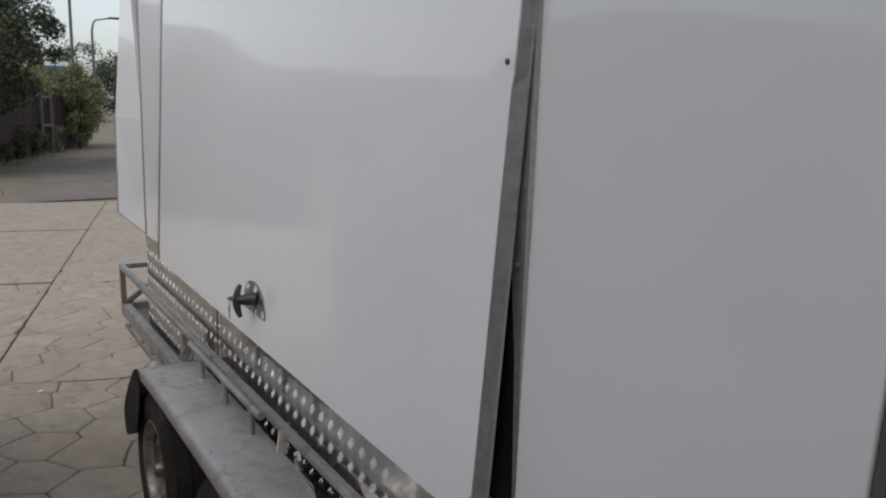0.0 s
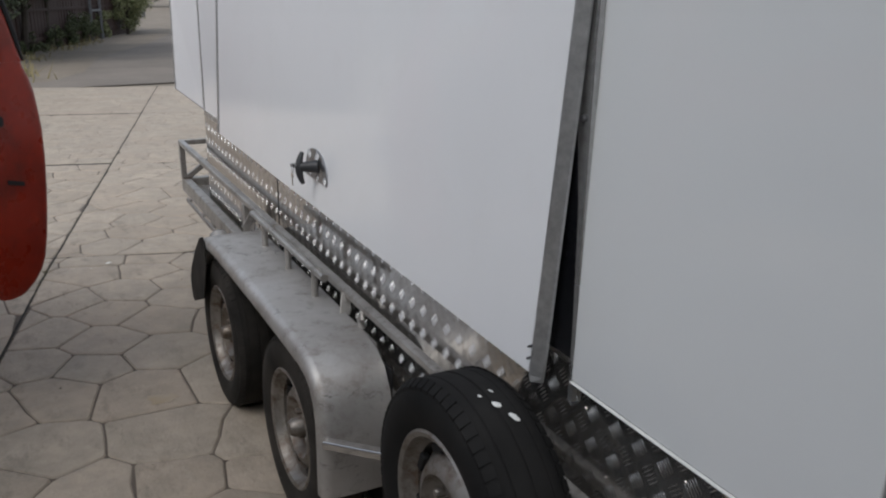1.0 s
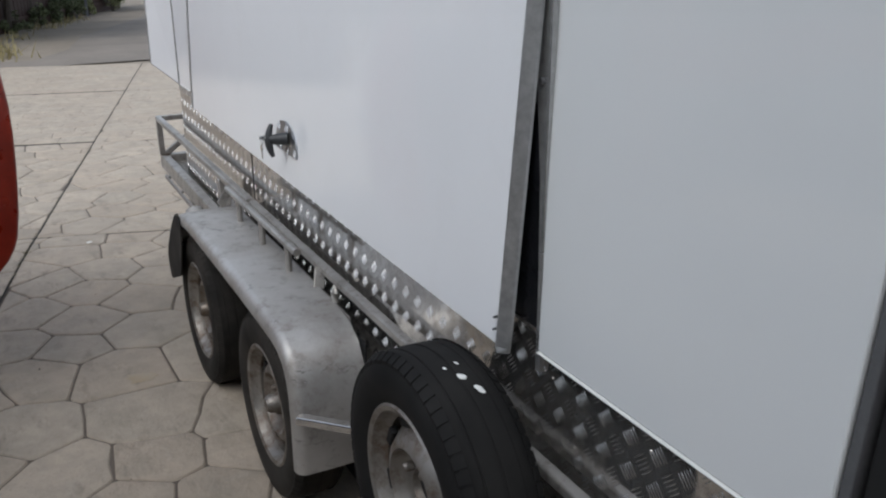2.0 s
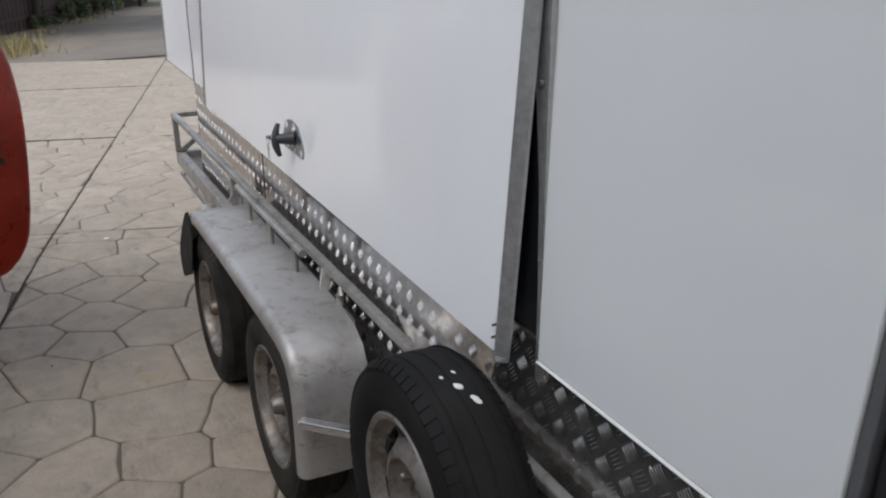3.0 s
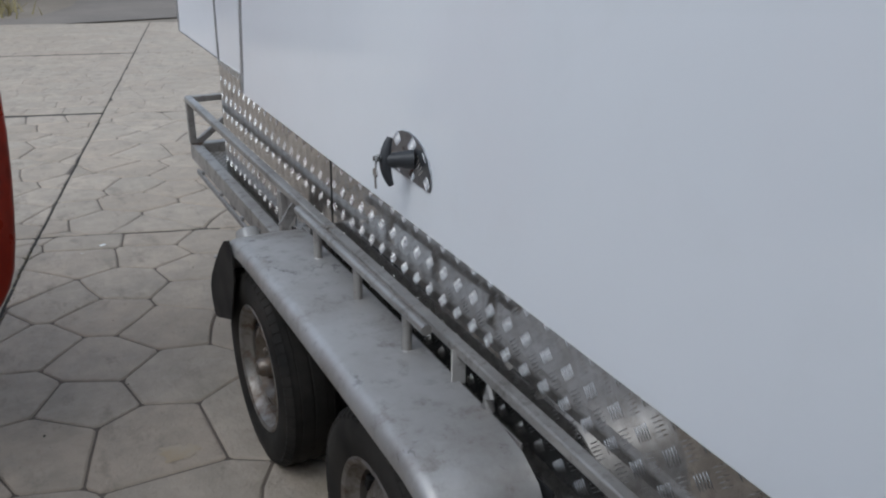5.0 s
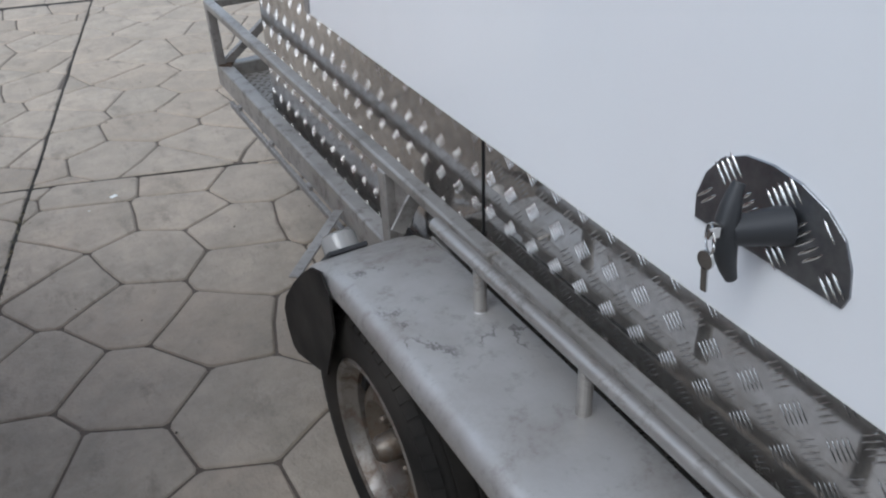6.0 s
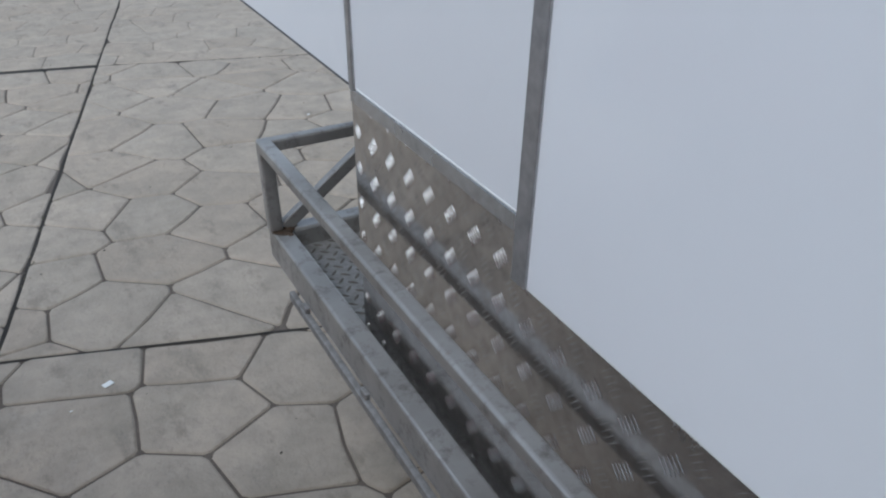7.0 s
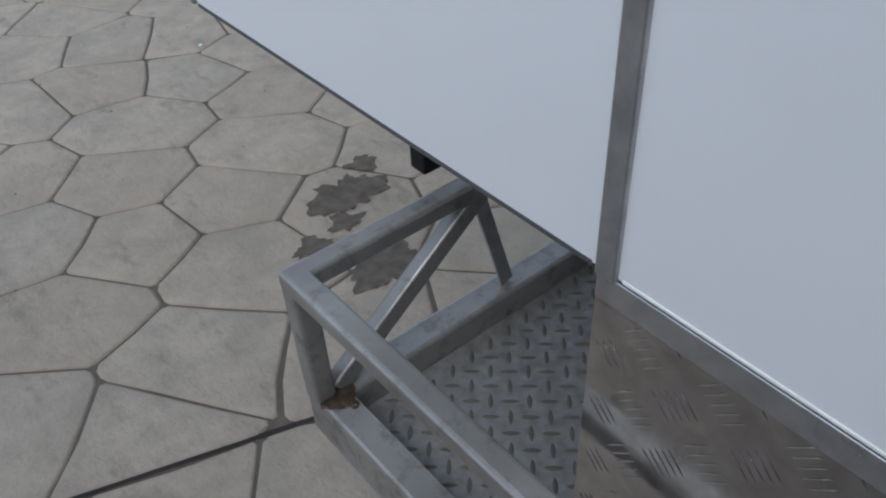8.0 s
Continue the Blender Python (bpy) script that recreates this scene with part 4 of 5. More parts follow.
part("grip_recess", soft_plate(-0.150, -0.60, 0.770, 0.935, 0.024, 0.010, 0.050, 0.002), SHADED_TRIM, door, "grip recess, its shade in the colour")
part("pull_cup", soft_plate(-0.160, -0.60, 0.750, 0.800, 0.040, 0.022, 0.022, 0.008), GREY_TRIM, door, "", smooth=True)
# Black sheet in place of a hollow: the pocket's shade as colour.
part("pocket_mouth", soft_plate(-0.125, -0.85, 0.650, 0.690, 0.025, 0.010, 0.018, 0.002), SEAL_AND_SHADE, door, "black sheet for the shade in the map pocket")
part("pocket_lip", soft_plate(-0.105, -0.85, 0.628, 0.664, 0.040, 0.024, 0.017, 0.008), LIT_TRIM, door, "", smooth=True)
part("map_pocket", soft_plate(-0.095, -0.85, 0.495, 0.625, 0.034, 0.020, 0.030, 0.007), GREY_TRIM, door, "", smooth=True)
part("striker_slot", prism([door_point(0.002, -0.008, 0.790), door_point(0.002, 0.060, 0.772), door_point(0.002, 0.060, 0.786), door_point(0.002, -0.008, 0.805)], DU * 0.002), SEAL_AND_SHADE, door, "dark slot")
part("latch_hole", prism([door_point(-0.003, 0.002 + 0.011 * cos(k * pi / 5), 0.995 + 0.018 * sin(k * pi / 5)) for k in range(10)], DU * 0.002), SEAL_AND_SHADE, door, "dark hole in the door's edge")
part("striker_bump", lathe([(-0.004, 0.016), (0.004, 0.014), (0.008, 0.008), (0.009, 0.0)], (0, 0, 0), 20), RED, door, "", smooth=True)
door.children[-1].matrix_world = Matrix.Translation(door_point(-0.006, 0.032, 1.022)) @ DU.to_track_quat("X", "Z").to_matrix().to_4x4()

# the truck's own side, beyond the hinge, unseen; its length and height also shade the ground
hinge = door_point(-DOOR_LEN, 0.02, 0)
hx, hy = hinge.x, hinge.y
side = [(hy + 1.22, 0.42), (hy + 1.28, 0.88), (hy + 1.18, 1.04), (hy + 0.40, 1.16), (hy - 0.46, 1.84), (hy - 1.25, 1.88), (hy - 1.32, 0.50), (hy - 1.2, 0.40)]
part("body", prism([Vector((hx - 0.03, y, z)) for y, z in side], Vector((-1.55, 0, 0)), 0.04, 3), RED, car, "red painted body", smooth=True)
# Unseen tray, made dark to keep red out of the plate's reflections.
part("tray", box(hx - 1.6, hx - 0.03, hy - 3.5, hy - 1.36, 0.62, 0.92, 0.01), POLE, car, "unseen dark steel tray")
# No cabin behind it: a black sheet paints the shaded inside.
part("cabin_opening", prism([Vector((hx - 0.032, y, z)) for y, z in ((hy - 0.02, 0.50), (hy - 0.02, 1.12), (hy - 0.30, 1.56), (hy - 1.08, 1.60), (hy - 1.12, 0.50))], Vector((0.006, 0, 0)), 0.002), SEAL_AND_SHADE, car, "flat black sheet for the shaded cabin inside")
TINT = material("tinted_glass", (0.012, 0.014, 0.014), 0.05)
ws = [Vector((hx - 0.12, hy + 0.33, 1.184)), Vector((hx - 1.46, hy + 0.33, 1.184)), Vector((hx - 1.42, hy - 0.42, 1.80)), Vector((hx - 0.16, hy - 0.42, 1.80))]
part("windscreen", prism(ws, Vector((0, 0.008, 0.009))), TINT, car, "dark windscreen")
part("rear_window", prism([Vector((x, hy - 1.275 - 0.004 * (1.6 - z), z)) for x, z in ((hx - 0.2, 1.15), (hx - 1.4, 1.15), (hx - 1.36, 1.56), (hx - 0.24, 1.56))], Vector((0, -0.03, 0))), TINT, car)
part("bumper", box(hx - 1.62, hx + 0.0, hy + 1.20, hy + 1.34, 0.42, 0.60, 0.03), BLACK, car, "black front bumper")
for x in (hx - 0.28, hx - 1.34):
    part("headlight", box(x - 0.16, x + 0.16, hy + 1.20, hy + 1.295, 0.68, 0.84, 0.02), LENS_WHITE, car)
part("grille", box(hx - 1.12, hx - 0.50, hy + 1.20, hy + 1.29, 0.66, 0.82, 0.008), BLACK, car)
for y in (hy + 0.62, hy - 2.55):
    tc = (hx - 0.12, y, 0.30 + ground_z(y))
    t = part("wheel", lathe(tyre_profile(0.30, 0.19, 0.18), tc, 40), RUBBER, car, "", smooth=True)
    part("rim", lathe([(0.19, 0.08), (0.17, 0.05), (0.05, 0.06), (0.0, 0.06)], tc, 32), RIM, t, "", smooth=True)
    part("wheel", lathe(tyre_profile(0.30, 0.19, 0.18), (hx - 1.45, y, 0.30 + ground_z(y)), 40), RUBBER, car, "", smooth=True)


# ---------------------------------------------------------------- fence, verge, trees, street
def line_point(s):
    """Along the fence, s metres from its near end."""
    return Vector((-3.9 + 0.335 * s, 13.2 + 0.942 * s, 0))


FENCE_H = 2.15
fence = tagged(empty("timber_fence"), "tall dark brown timber paling fence along the lane", "fence")
fp = box(-0.0775, 0.0775, -0.011, 0.011, 0, FENCE_H, 0.003, 1)
paling = part("paling", fp, WOOD, fence)
ang = math.degrees(math.atan2(0.942, 0.335))
rng = random.Random(4)
for k in range(190):
    s = 0.155 * k
    p = line_point(s)
    ob = paling if k == 0 else new("paling", paling.data)
    ob.parent = fence
    ob.matrix_world = Matrix.Translation((p.x, p.y, ground_z(p.y) - 0.05)) @ pose(0, 0, 0, rng.uniform(-0.4, 0.4), rng.uniform(-0.15, 0.15), ang) @ Matrix.Translation((0, 0.012 * (k % 2), 0)) @ Matrix.Diagonal((1.04, 1, 1 + rng.uniform(-0.015, 0.015), 1))
for z in (0.30, 1.12):
    a, c = line_point(0), line_point(29.3)
    part("rail", bar(a + Vector((0.03, -0.02, z - 0.25)), c + Vector((0.03, -0.02, z - 0.25)), 0.05, 0.09, 0.003), WOOD, fence)
for k in range(11):
    p = line_point(0.3 + 2.85 * k)
    part("post", box(p.x - 0.15, p.x - 0.05, p.y + 0.01, p.y + 0.11, ground_z(p.y) - 0.05, ground_z(p.y) + FENCE_H + 0.05, 0.004), WOOD, fence)
GATE_PAINT = make_ground("worn_white_gate_paint", (0.13, 0.13, 0.135), (0.19, 0.19, 0.195), 4, 0.7, 0.1)
gate = tagged(empty("white_gate"), "small weathered white gate frame in the fence", "gate")
for d in (21.3, 22.7):
    p = line_point(d)
    part("gate_post", box(p.x + 0.08, p.x + 0.17, p.y - 0.12, p.y - 0.03, ground_z(p.y) - 0.03, ground_z(p.y) + 2.15, 0.005), GATE_PAINT, gate)
for z in (1.00, 2.02):
    a, c = line_point(21.3), line_point(22.7)
    part("gate_bar", bar(a + Vector((0.125, -0.075, z - 0.25)), c + Vector((0.125, -0.075, z - 0.25)), 0.05, 0.08, 0.004), GATE_PAINT, gate)


def leaf_cloud(centres, per, size, rng, spread=1.0):
    """Small bent leaves scattered in clumps."""
    verts, faces = [], []
    for c, r in centres:
        for _ in range(per):
            d = Vector((rng.gauss(0, 1), rng.gauss(0, 1), rng.gauss(0, 0.85)))
            d = d.normalized() * (rng.random() ** 0.45) * r * spread
            p = Vector(c) + d
            a = Vector((rng.gauss(0, 1), rng.gauss(0, 1), rng.gauss(0, 0.6))).normalized()
            w = a.cross(Vector((rng.gauss(0, 1), rng.gauss(0, 1), rng.gauss(0, 1)))).normalized()
            s = size * rng.uniform(0.6, 1.4)
            k = len(verts)
            verts += [p - a * s, p + w * s * 0.42 + Vector((0, 0, s * 0.12)), p + a * s, p - w * s * 0.42 + Vector((0, 0, s * 0.12))]
            faces.append((k, k + 1, k + 2, k + 3))
    return verts, faces


def tree(x, y, height, radius, leaf, size, per, seed, label, low=0.3, clumps=40, lean=(0, 0), name="tree"):
    rng = random.Random(seed)
    z0 = ground_z(y) - 0.05
    root = tagged(empty(name, Matrix.Translation((x, y, z0))), label, "tree" if name == "tree" else "bush",
                  "trees beyond the lane" if leaf is LEAF_FAR else "trees behind the fence" if name == "tree" else "bushes along the fence")
    tips = []
    b = sweep([(0, 0, 0), (0.05 * radius + lean[0] * 0.2, 0.03, height * 0.25), (lean[0] * 0.5, lean[1] * 0.5, height * 0.55), (lean[0], lean[1], height * 0.85)],
              [0.045 * height ** 0.9 * 0.5, 0.035 * height * 0.5, 0.022 * height * 0.5, 0.006 * height], 9)
    for k in range(7):
        t = 2 * pi * (k + rng.random()) / 7
        h = height * rng.uniform(0.25, 0.6)
        q = Vector((radius * 0.62 * cos(t) + lean[0], radius * 0.62 * sin(t) + lean[1], h + height * rng.uniform(0.1, 0.35)))
        sweep([(lean[0] * 0.4, lean[1] * 0.4, h), (q.x * 0.5, q.y * 0.5, (h + q.z) / 2 + 0.1), q], [0.010 * height, 0.007 * height, 0.003 * height], 6, b)
    part("trunk", b, BARK, root, "", smooth=True)
    centres = []
    for _ in range(clumps):
        d = Vector((rng.gauss(0, 1), rng.gauss(0, 1), rng.gauss(0, 1))).normalized() * (rng.random() ** 0.4)
        zz = height * (low + (1 - low) * (0.5 + 0.5 * d.z))
        rr = radius * (1.0 - 0.25 * abs(d.z))
        centres.append(((d.x * rr + lean[0], d.y * rr + lean[1], zz), radius * rng.uniform(0.16, 0.36)))
    v, f = leaf_cloud(centres, per, size, rng)
    joined("crown", v, f, leaf, root)
    return root


tree(1.55, 28.9, 6.5, 1.7, LEAF_DARK, 0.055, 420, 51, "dark green tree leaning over the fence from its foot", 0.22, 70, (0.3, -0.3))
tree(0.9, 26.4, 5.0, 1.3, LEAF_DARK, 0.05, 380, 52, "dark green tree leaning over the fence from its foot", 0.26, 50, (0.2, -0.4))
tree(-1.8, 25.0, 9.0, 3.2, LEAF_DARK, 0.055, 620, 3, "large dark green tree overhanging the fence", 0.12, 125, (1.4, -0.6))
tree(-5.0, 27.5, 4.2, 2.4, LEAF_DARK, 0.06, 420, 31, "dark green tree behind the fence", 0.12, 80)
tree(-0.6, 33.5, 8.2, 2.7, LEAF_DARK, 0.06, 480, 5, "dark green tree behind the fence", 0.12, 60)
tree(-9.5, 24.0, 3.3, 2.2, LEAF_DARK, 0.06, 300, 6, "dark green tree behind the fence", 0.2, 30)
tree(4.7, 40.5, 3.9, 1.9, LEAF_LIGHT, 0.05, 520, 8, "bright green bush spilling over the fence", 0.05, 46, name="bush")
tree(2.9, 37.0, 3.5, 1.6, LEAF_LIGHT, 0.05, 420, 9, "bright green bush spilling over the fence", 0.1, 30, name="bush")
tree(5.15, 37.6, 3.4, 1.2, LEAF_LIGHT, 0.05, 460, 44, "bright green bush spilling over the fence", 0.04, 40, name="bush")
tree(3.9, 34.9, 1.0, 0.7, LEAF_LIGHT, 0.05, 120, 10, "low green bush at the foot of the fence", 0.0, 16, name="bush")
tree(1.85, 28.6, 0.7, 0.5, LEAF_MID, 0.05, 90, 11, "low green bush at the foot of the fence", 0.0, 12, name="bush")
tree(2.5, 31.0, 1.1, 0.75, LEAF_MID, 0.045, 160, 41, "low green bush at the foot of the fence", 0.0, 22, name="bush")
tree(3.0, 32.8, 0.9, 0.7, LEAF_MID, 0.045, 150, 42, "low green bush at the foot of the fence", 0.0, 20, name="bush")
tree(1.1, 26.3, 0.55, 0.45, LEAF_MID, 0.04, 110, 43, "low green bush at the foot of the fence", 0.0, 14, name="bush")
for k, (x, y, h, r) in enumerate(((9.5, 92, 7.5, 3.2), (5.2, 88, 8.8, 3.0), (13.5, 98, 8.0, 4.0), (17.5, 95, 7.0, 3.4), (1.0, 84, 7.0, 3.4), (22, 100, 8.0, 4.5), (27, 105, 9.0, 5.0), (-4.0, 75, 8, 4))):
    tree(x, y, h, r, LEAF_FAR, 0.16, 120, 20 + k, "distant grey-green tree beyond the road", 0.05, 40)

# grass tufts on the verge
rng = random.Random(12)
v, f = [], []
for gx, gy, n, hgt in ((0.25, 19.6, 260, 0.40), (-0.1, 18.6, 120, 0.3), (0.0, 21.5, 60, 0.25), (0.9, 24.5, 60, 0.22), (1.9, 28.5, 70, 0.25), (2.6, 30.5, 60, 0.2), (-0.5, 18.0, 60, 0.25), (3.2, 32.0, 60, 0.25)):
    for _ in range(n):
        x, y = gx + rng.gauss(0, 0.28), gy + rng.gauss(0, 0.55)
        a = rng.uniform(0, 2 * pi)
        h = hgt * rng.uniform(0.4, 1.1)
        z = ground_z(y) - 0.04
        k = len(v)
        v += [Vector((x, y, z)), Vector((x + 0.03 * cos(a), y + 0.03 * sin(a), z)), Vector((x + rng.gauss(0, 0.1), y + rng.gauss(0, 0.1), z + h))]
        f.append((k, k + 1, k + 2))
tagged(joined("dry_grass", v, f, STRAW), "tufts of dry yellow grass on the verge", "grass", "", "stuff")


def street_lamp(x, y, h, arm):
    root = tagged(empty("street_lamp", Matrix.Translation((x, y, ground_z(y)))), "grey steel street lamp with a curved arm", "street lamp")
    pts = [(0, 0, 0), (0, 0, h * 0.5), (0, 0, h * 0.86)] + [(arm * 0.28 * (1 - cos(radians(a))), 0, h * 0.86 + h * 0.12 * sin(radians(a))) for a in (20, 45, 70, 90)] + [(arm, 0, h * 1.0)]
    part("pole", sweep(pts, [0.11, 0.09, 0.075, 0.065, 0.06, 0.055, 0.05, 0.045], 10), POLE, root, "", smooth=True)
    part("lamp_head", box(arm - 0.05, arm + 0.75, -0.14, 0.14, h - 0.05, h + 0.09, 0.04), POLE, root)


street_lamp(9.3, 60, 7.3, 1.1)
pole = tagged(empty("utility_pole", Matrix.Translation((6.05, 45, -0.25))), "tall dark utility pole", "pole")
part("shaft", rod((0, 0, -0.05), (0, 0, 10.5), 0.085, 0.06, 12), POLE, pole, "", smooth=True)
sign = tagged(empty("street_sign", Matrix.Translation((4.8, 41.0, -0.25))), "small white street name sign on a post", "sign")
part("sign_post", rod((0, 0, -0.05), (0, 0, 3.75), 0.035, 0.035, 10), POLE, sign)
part("sign_board", box(-0.42, 0.50, -0.02, 0.02, 3.42, 3.60, 0.006), PAINT, sign, "white board")
part("lower_board", box(-0.36, 0.44, -0.02, 0.02, 3.28, 3.41, 0.006), BLUE, sign, "blue board")


# unseen walls and a roof, added to dim the rear panel and close the place behind
RENDERED = make_ground("dull_rendered_wall", (0.16, 0.15, 0.14), (0.20, 0.19, 0.175), 0.8)
house = tagged(empty("house"), "unseen plain walls and roof, added to hold light off the rear", "house")
part("wall", box(-3.0, -2.7, -14.0, 0.10, -0.1, 5.2), RENDERED, house)
part("end_wall", box(-2.7, 6.0, -5.3, -5.0, -0.1, 3.4), RENDERED, house)
# Added and unseen: keeps light from reaching under the trailer.
part("boundary_wall", box(3.35, 3.55, -5.0, 3.9, -0.1, 2.5), RENDERED, house)
part("roof", prism([Vector((x, -14.3, z)) for x, z in ((-2.3, 5.1), (-2.3, 5.3), (-7.0, 7.0), (-7.0, 6.8))], Vector((0, 14.7, 0))), ASPHALT, house)


# far hills across the valley, which the glossy panels mirror
def hill_rise(az):
    """The ridge's height in degrees over the eye, by bearing."""
    t = min(max((az - 15.2) / 4.3, 0), 1)
    rise = 6.5 - 2.2 * t * t * (3 - 2 * t) + 0.25 * noise.noise(Vector((az * 0.11, 3.1, 0))) + 0.10 * noise.noise(Vector((az * 0.5, 7.7, 0)))
    return rise * min(max((az - 7.0) / 4.0, 0), 1) * min(max((80 - az) / 20, 0), 1)


hv, hf = [], []
for k in range(147):
    az = 7.0 + 0.5 * k
    top = 1.9 + 380 * math.tan(radians(hill_rise(az)))
    for dist, share in ((330, -0.02), (350, 0.35), (368, 0.78), (380, 1.0), (396, 0.6)):
        hv.append(Vector((-dist * sin(radians(az)), dist * cos(radians(az)), ground_z(0) - 1.0 + top * share)))
    if k:
        hf += [(5 * k - 5 + j, 5 * k + j, 5 * k + j + 1, 5 * k - 4 + j) for j in range(4)]
tagged(rounded_off(joined("backdrop_hills", hv, hf, HILLSIDE)), "low hills far across the valley, greyed by haze in the colour", "hills", "", "structure")

# ---------------------------------------------------------------- stamped concrete, stone by stone
def clip(poly, n, d):
    """Keeps the part of a polygon where n.p <= d."""
    out = []
    for k in range(len(poly)):
        p, q = poly[k], poly[(k + 1) % len(poly)]
        a, c = n[0] * p[0] + n[1] * p[1] - d, n[0] * q[0] + n[1] * q[1] - d
        if a <= 0:
            out.append(p)
        if a * c < 0:
            t = a / (a - c)
            out.append((p[0] + t * (q[0] - p[0]), p[1] + t * (q[1] - p[1])))
    return out


def warp(u, v):
    w = noise.noise_vector(Vector((u * 3.2, v * 3.2, 0.3))) * 0.016 + noise.noise_vector(Vector((u * 8.0, v * 8.0, 2.3))) * 0.009
    return u + w.x, v + w.y


# centres of the stamped stones beside the trailer, along and across the slab joints
CENTRES = [(-0.50, 7.08), (-0.17, 6.96), (-0.57, 6.55), (-0.86, 6.74), (-0.275, 6.59), (0.015, 6.50), (-0.80, 6.31), (-0.60, 6.11), (-0.22, 6.26), (-0.32, 5.93),
           (-0.82, 5.87), (-0.58, 5.76), (-0.33, 5.61), (-0.54, 5.39), (-0.93, 5.63), (-0.66, 5.09), (-0.305, 5.11), (-0.88, 5.34), (-0.455, 4.96), (0.06, 6.86),
           (0.255, 6.58), (0.25, 6.22), (0.12, 5.89), (-0.08, 5.68), (-0.12, 5.395), (0.195, 5.45), (0.46, 5.685), (0.47, 6.01), (0.176, 7.26), (-0.83, 7.37),
           (-0.71, 4.80), (-0.41, 4.78), (-0.17, 4.66), (-0.72, 4.54), (-0.415, 4.55), (-0.225, 4.34), (-0.50, 4.225), (-0.75, 4.125), (-0.215, 4.08), (-0.54, 3.95),
           (-0.32, 3.82), (-0.90, 4.27), (-0.79, 3.72), (-0.55, 3.575), (-0.295, 3.415), (-0.565, 3.32), (-0.35, 3.08), (-0.66, 3.095), (-0.78, 3.39)]


def stones(u0, u1, v0, v1, seed, gap=0.0034, pitch_u=0.36, pitch_v=0.30):
    """Irregular stamped cells in one slab, in slab coordinates."""
    rng = random.Random(seed)
    seeds = []
    for j in range(int((v1 - v0) / pitch_v) + 3):
        for i in range(int((u1 - u0) / pitch_u) + 3):
            seeds.append((u0 + (i - 0.7 + 0.5 * (j % 2)) * pitch_u + rng.uniform(-0.11, 0.11), v0 + (j - 0.6) * pitch_v + rng.uniform(-0.085, 0.085)))
    square = [(u + 0.0107 * (v - 4.9), v + slab_skew(u, v)) for u, v in CENTRES]
    known = [c for c in square if u0 < c[0] < u1 and v0 < c[1] < v1]
    seeds = known + [p for p in seeds if all(sqrt((p[0] - c[0]) ** 2 + (p[1] - c[1]) ** 2) > 0.25 for c in known)]
    cells = []
    for k, s in enumerate(seeds):
        poly = [(u0 + 0.0045, v0 + 0.0035), (u1 - 0.0045, v0 + 0.0035), (u1 - 0.0045, v1 - 0.0035), (u0 + 0.0045, v1 - 0.0035)]
        for m, o in enumerate(seeds):
            if m == k or abs(o[0] - s[0]) > 1.1 or abs(o[1] - s[1]) > 1.1:
                continue
            n = (o[0] - s[0], o[1] - s[1])
            L = sqrt(n[0] ** 2 + n[1] ** 2)
            if L < 1e-6:
                continue
            n = (n[0] / L, n[1] / L)
            poly = clip(poly, n, n[0] * (s[0] + o[0]) / 2 + n[1] * (s[1] + o[1]) / 2 - gap)
            if len(poly) < 3:
                break
        if len(poly) < 3:
            continue
        clean = [p for i, p in enumerate(poly) if sqrt((p[0] - poly[i - 1][0]) ** 2 + (p[1] - poly[i - 1][1]) ** 2) > 0.02]
        if len(clean) < 3:
            continue
        area = 0.5 * abs(sum(clean[i - 1][0] * clean[i][1] - clean[i][0] * clean[i - 1][1] for i in range(len(clean))))
        if area < 0.004:
            continue
        cells.append(clean)
    return cells


def stone_mesh(cell, rng, edges, relief=1.0):
    """Top, rounded shoulder and side of one stone; the centre is returned apart."""
    soft = []
    for k in range(len(cell)):
        p = cell[k]
        for o in (cell[k - 1], cell[(k + 1) % len(cell)]):
            L = sqrt((o[0] - p[0]) ** 2 + (o[1] - p[1]) ** 2)
            c = min(0.3, 0.010 / L)
            soft.append((p[0] + (o[0] - p[0]) * c, p[1] + (o[1] - p[1]) * c))
    fine = []
    for k in range(len(soft)):
        p, q = soft[k], soft[(k + 1) % len(soft)]
        n = max(1, int(sqrt((p[0] - q[0]) ** 2 + (p[1] - q[1]) ** 2) / 0.10))
        fine += [(p[0] + (q[0] - p[0]) * i / n, p[1] + (q[1] - p[1]) * i / n) for i in range(n)]
    u0, u1, v0, v1 = edges
    out = []
    for u, v in fine:
        a, c = warp(u, v)
        out.append((min(max(a, u0 + 0.0045), u1 - 0.0045), min(max(c, v0 + 0.0035), v1 - 0.0035)))
    cu, cv = sum(p[0] for p in out) / len(out), sum(p[1] for p in out) / len(out)
    lift = rng.uniform(-0.0010, 0.0010)
    rings = []
    for inset, z in ((0.0, -0.0072), (0.0025, -0.0022), (0.009, -0.0008), (0.045, 0.0)):
        ring = []
        for u, v in out:
            L = max(sqrt((u - cu) ** 2 + (v - cv) ** 2), 1e-5)
            k = max(1 - inset / L, 0.2)
            ring.append((cu + (u - cu) * k, cv + (v - cv) * k, z * relief + lift))
        rings.append(ring)
    n = len(out)
    verts = [Vector(slab_point(u, v, z)) for r in rings for u, v, z in r]
    faces = []
    for r in range(3):
        for k in range(n):
            faces.append((r * n + k, r * n + (k + 1) % n, (r + 1) * n + (k + 1) % n, (r + 1) * n + k))
    faces.append(tuple(range(3 * n, 4 * n)))
    return verts, faces, (cu, cv)


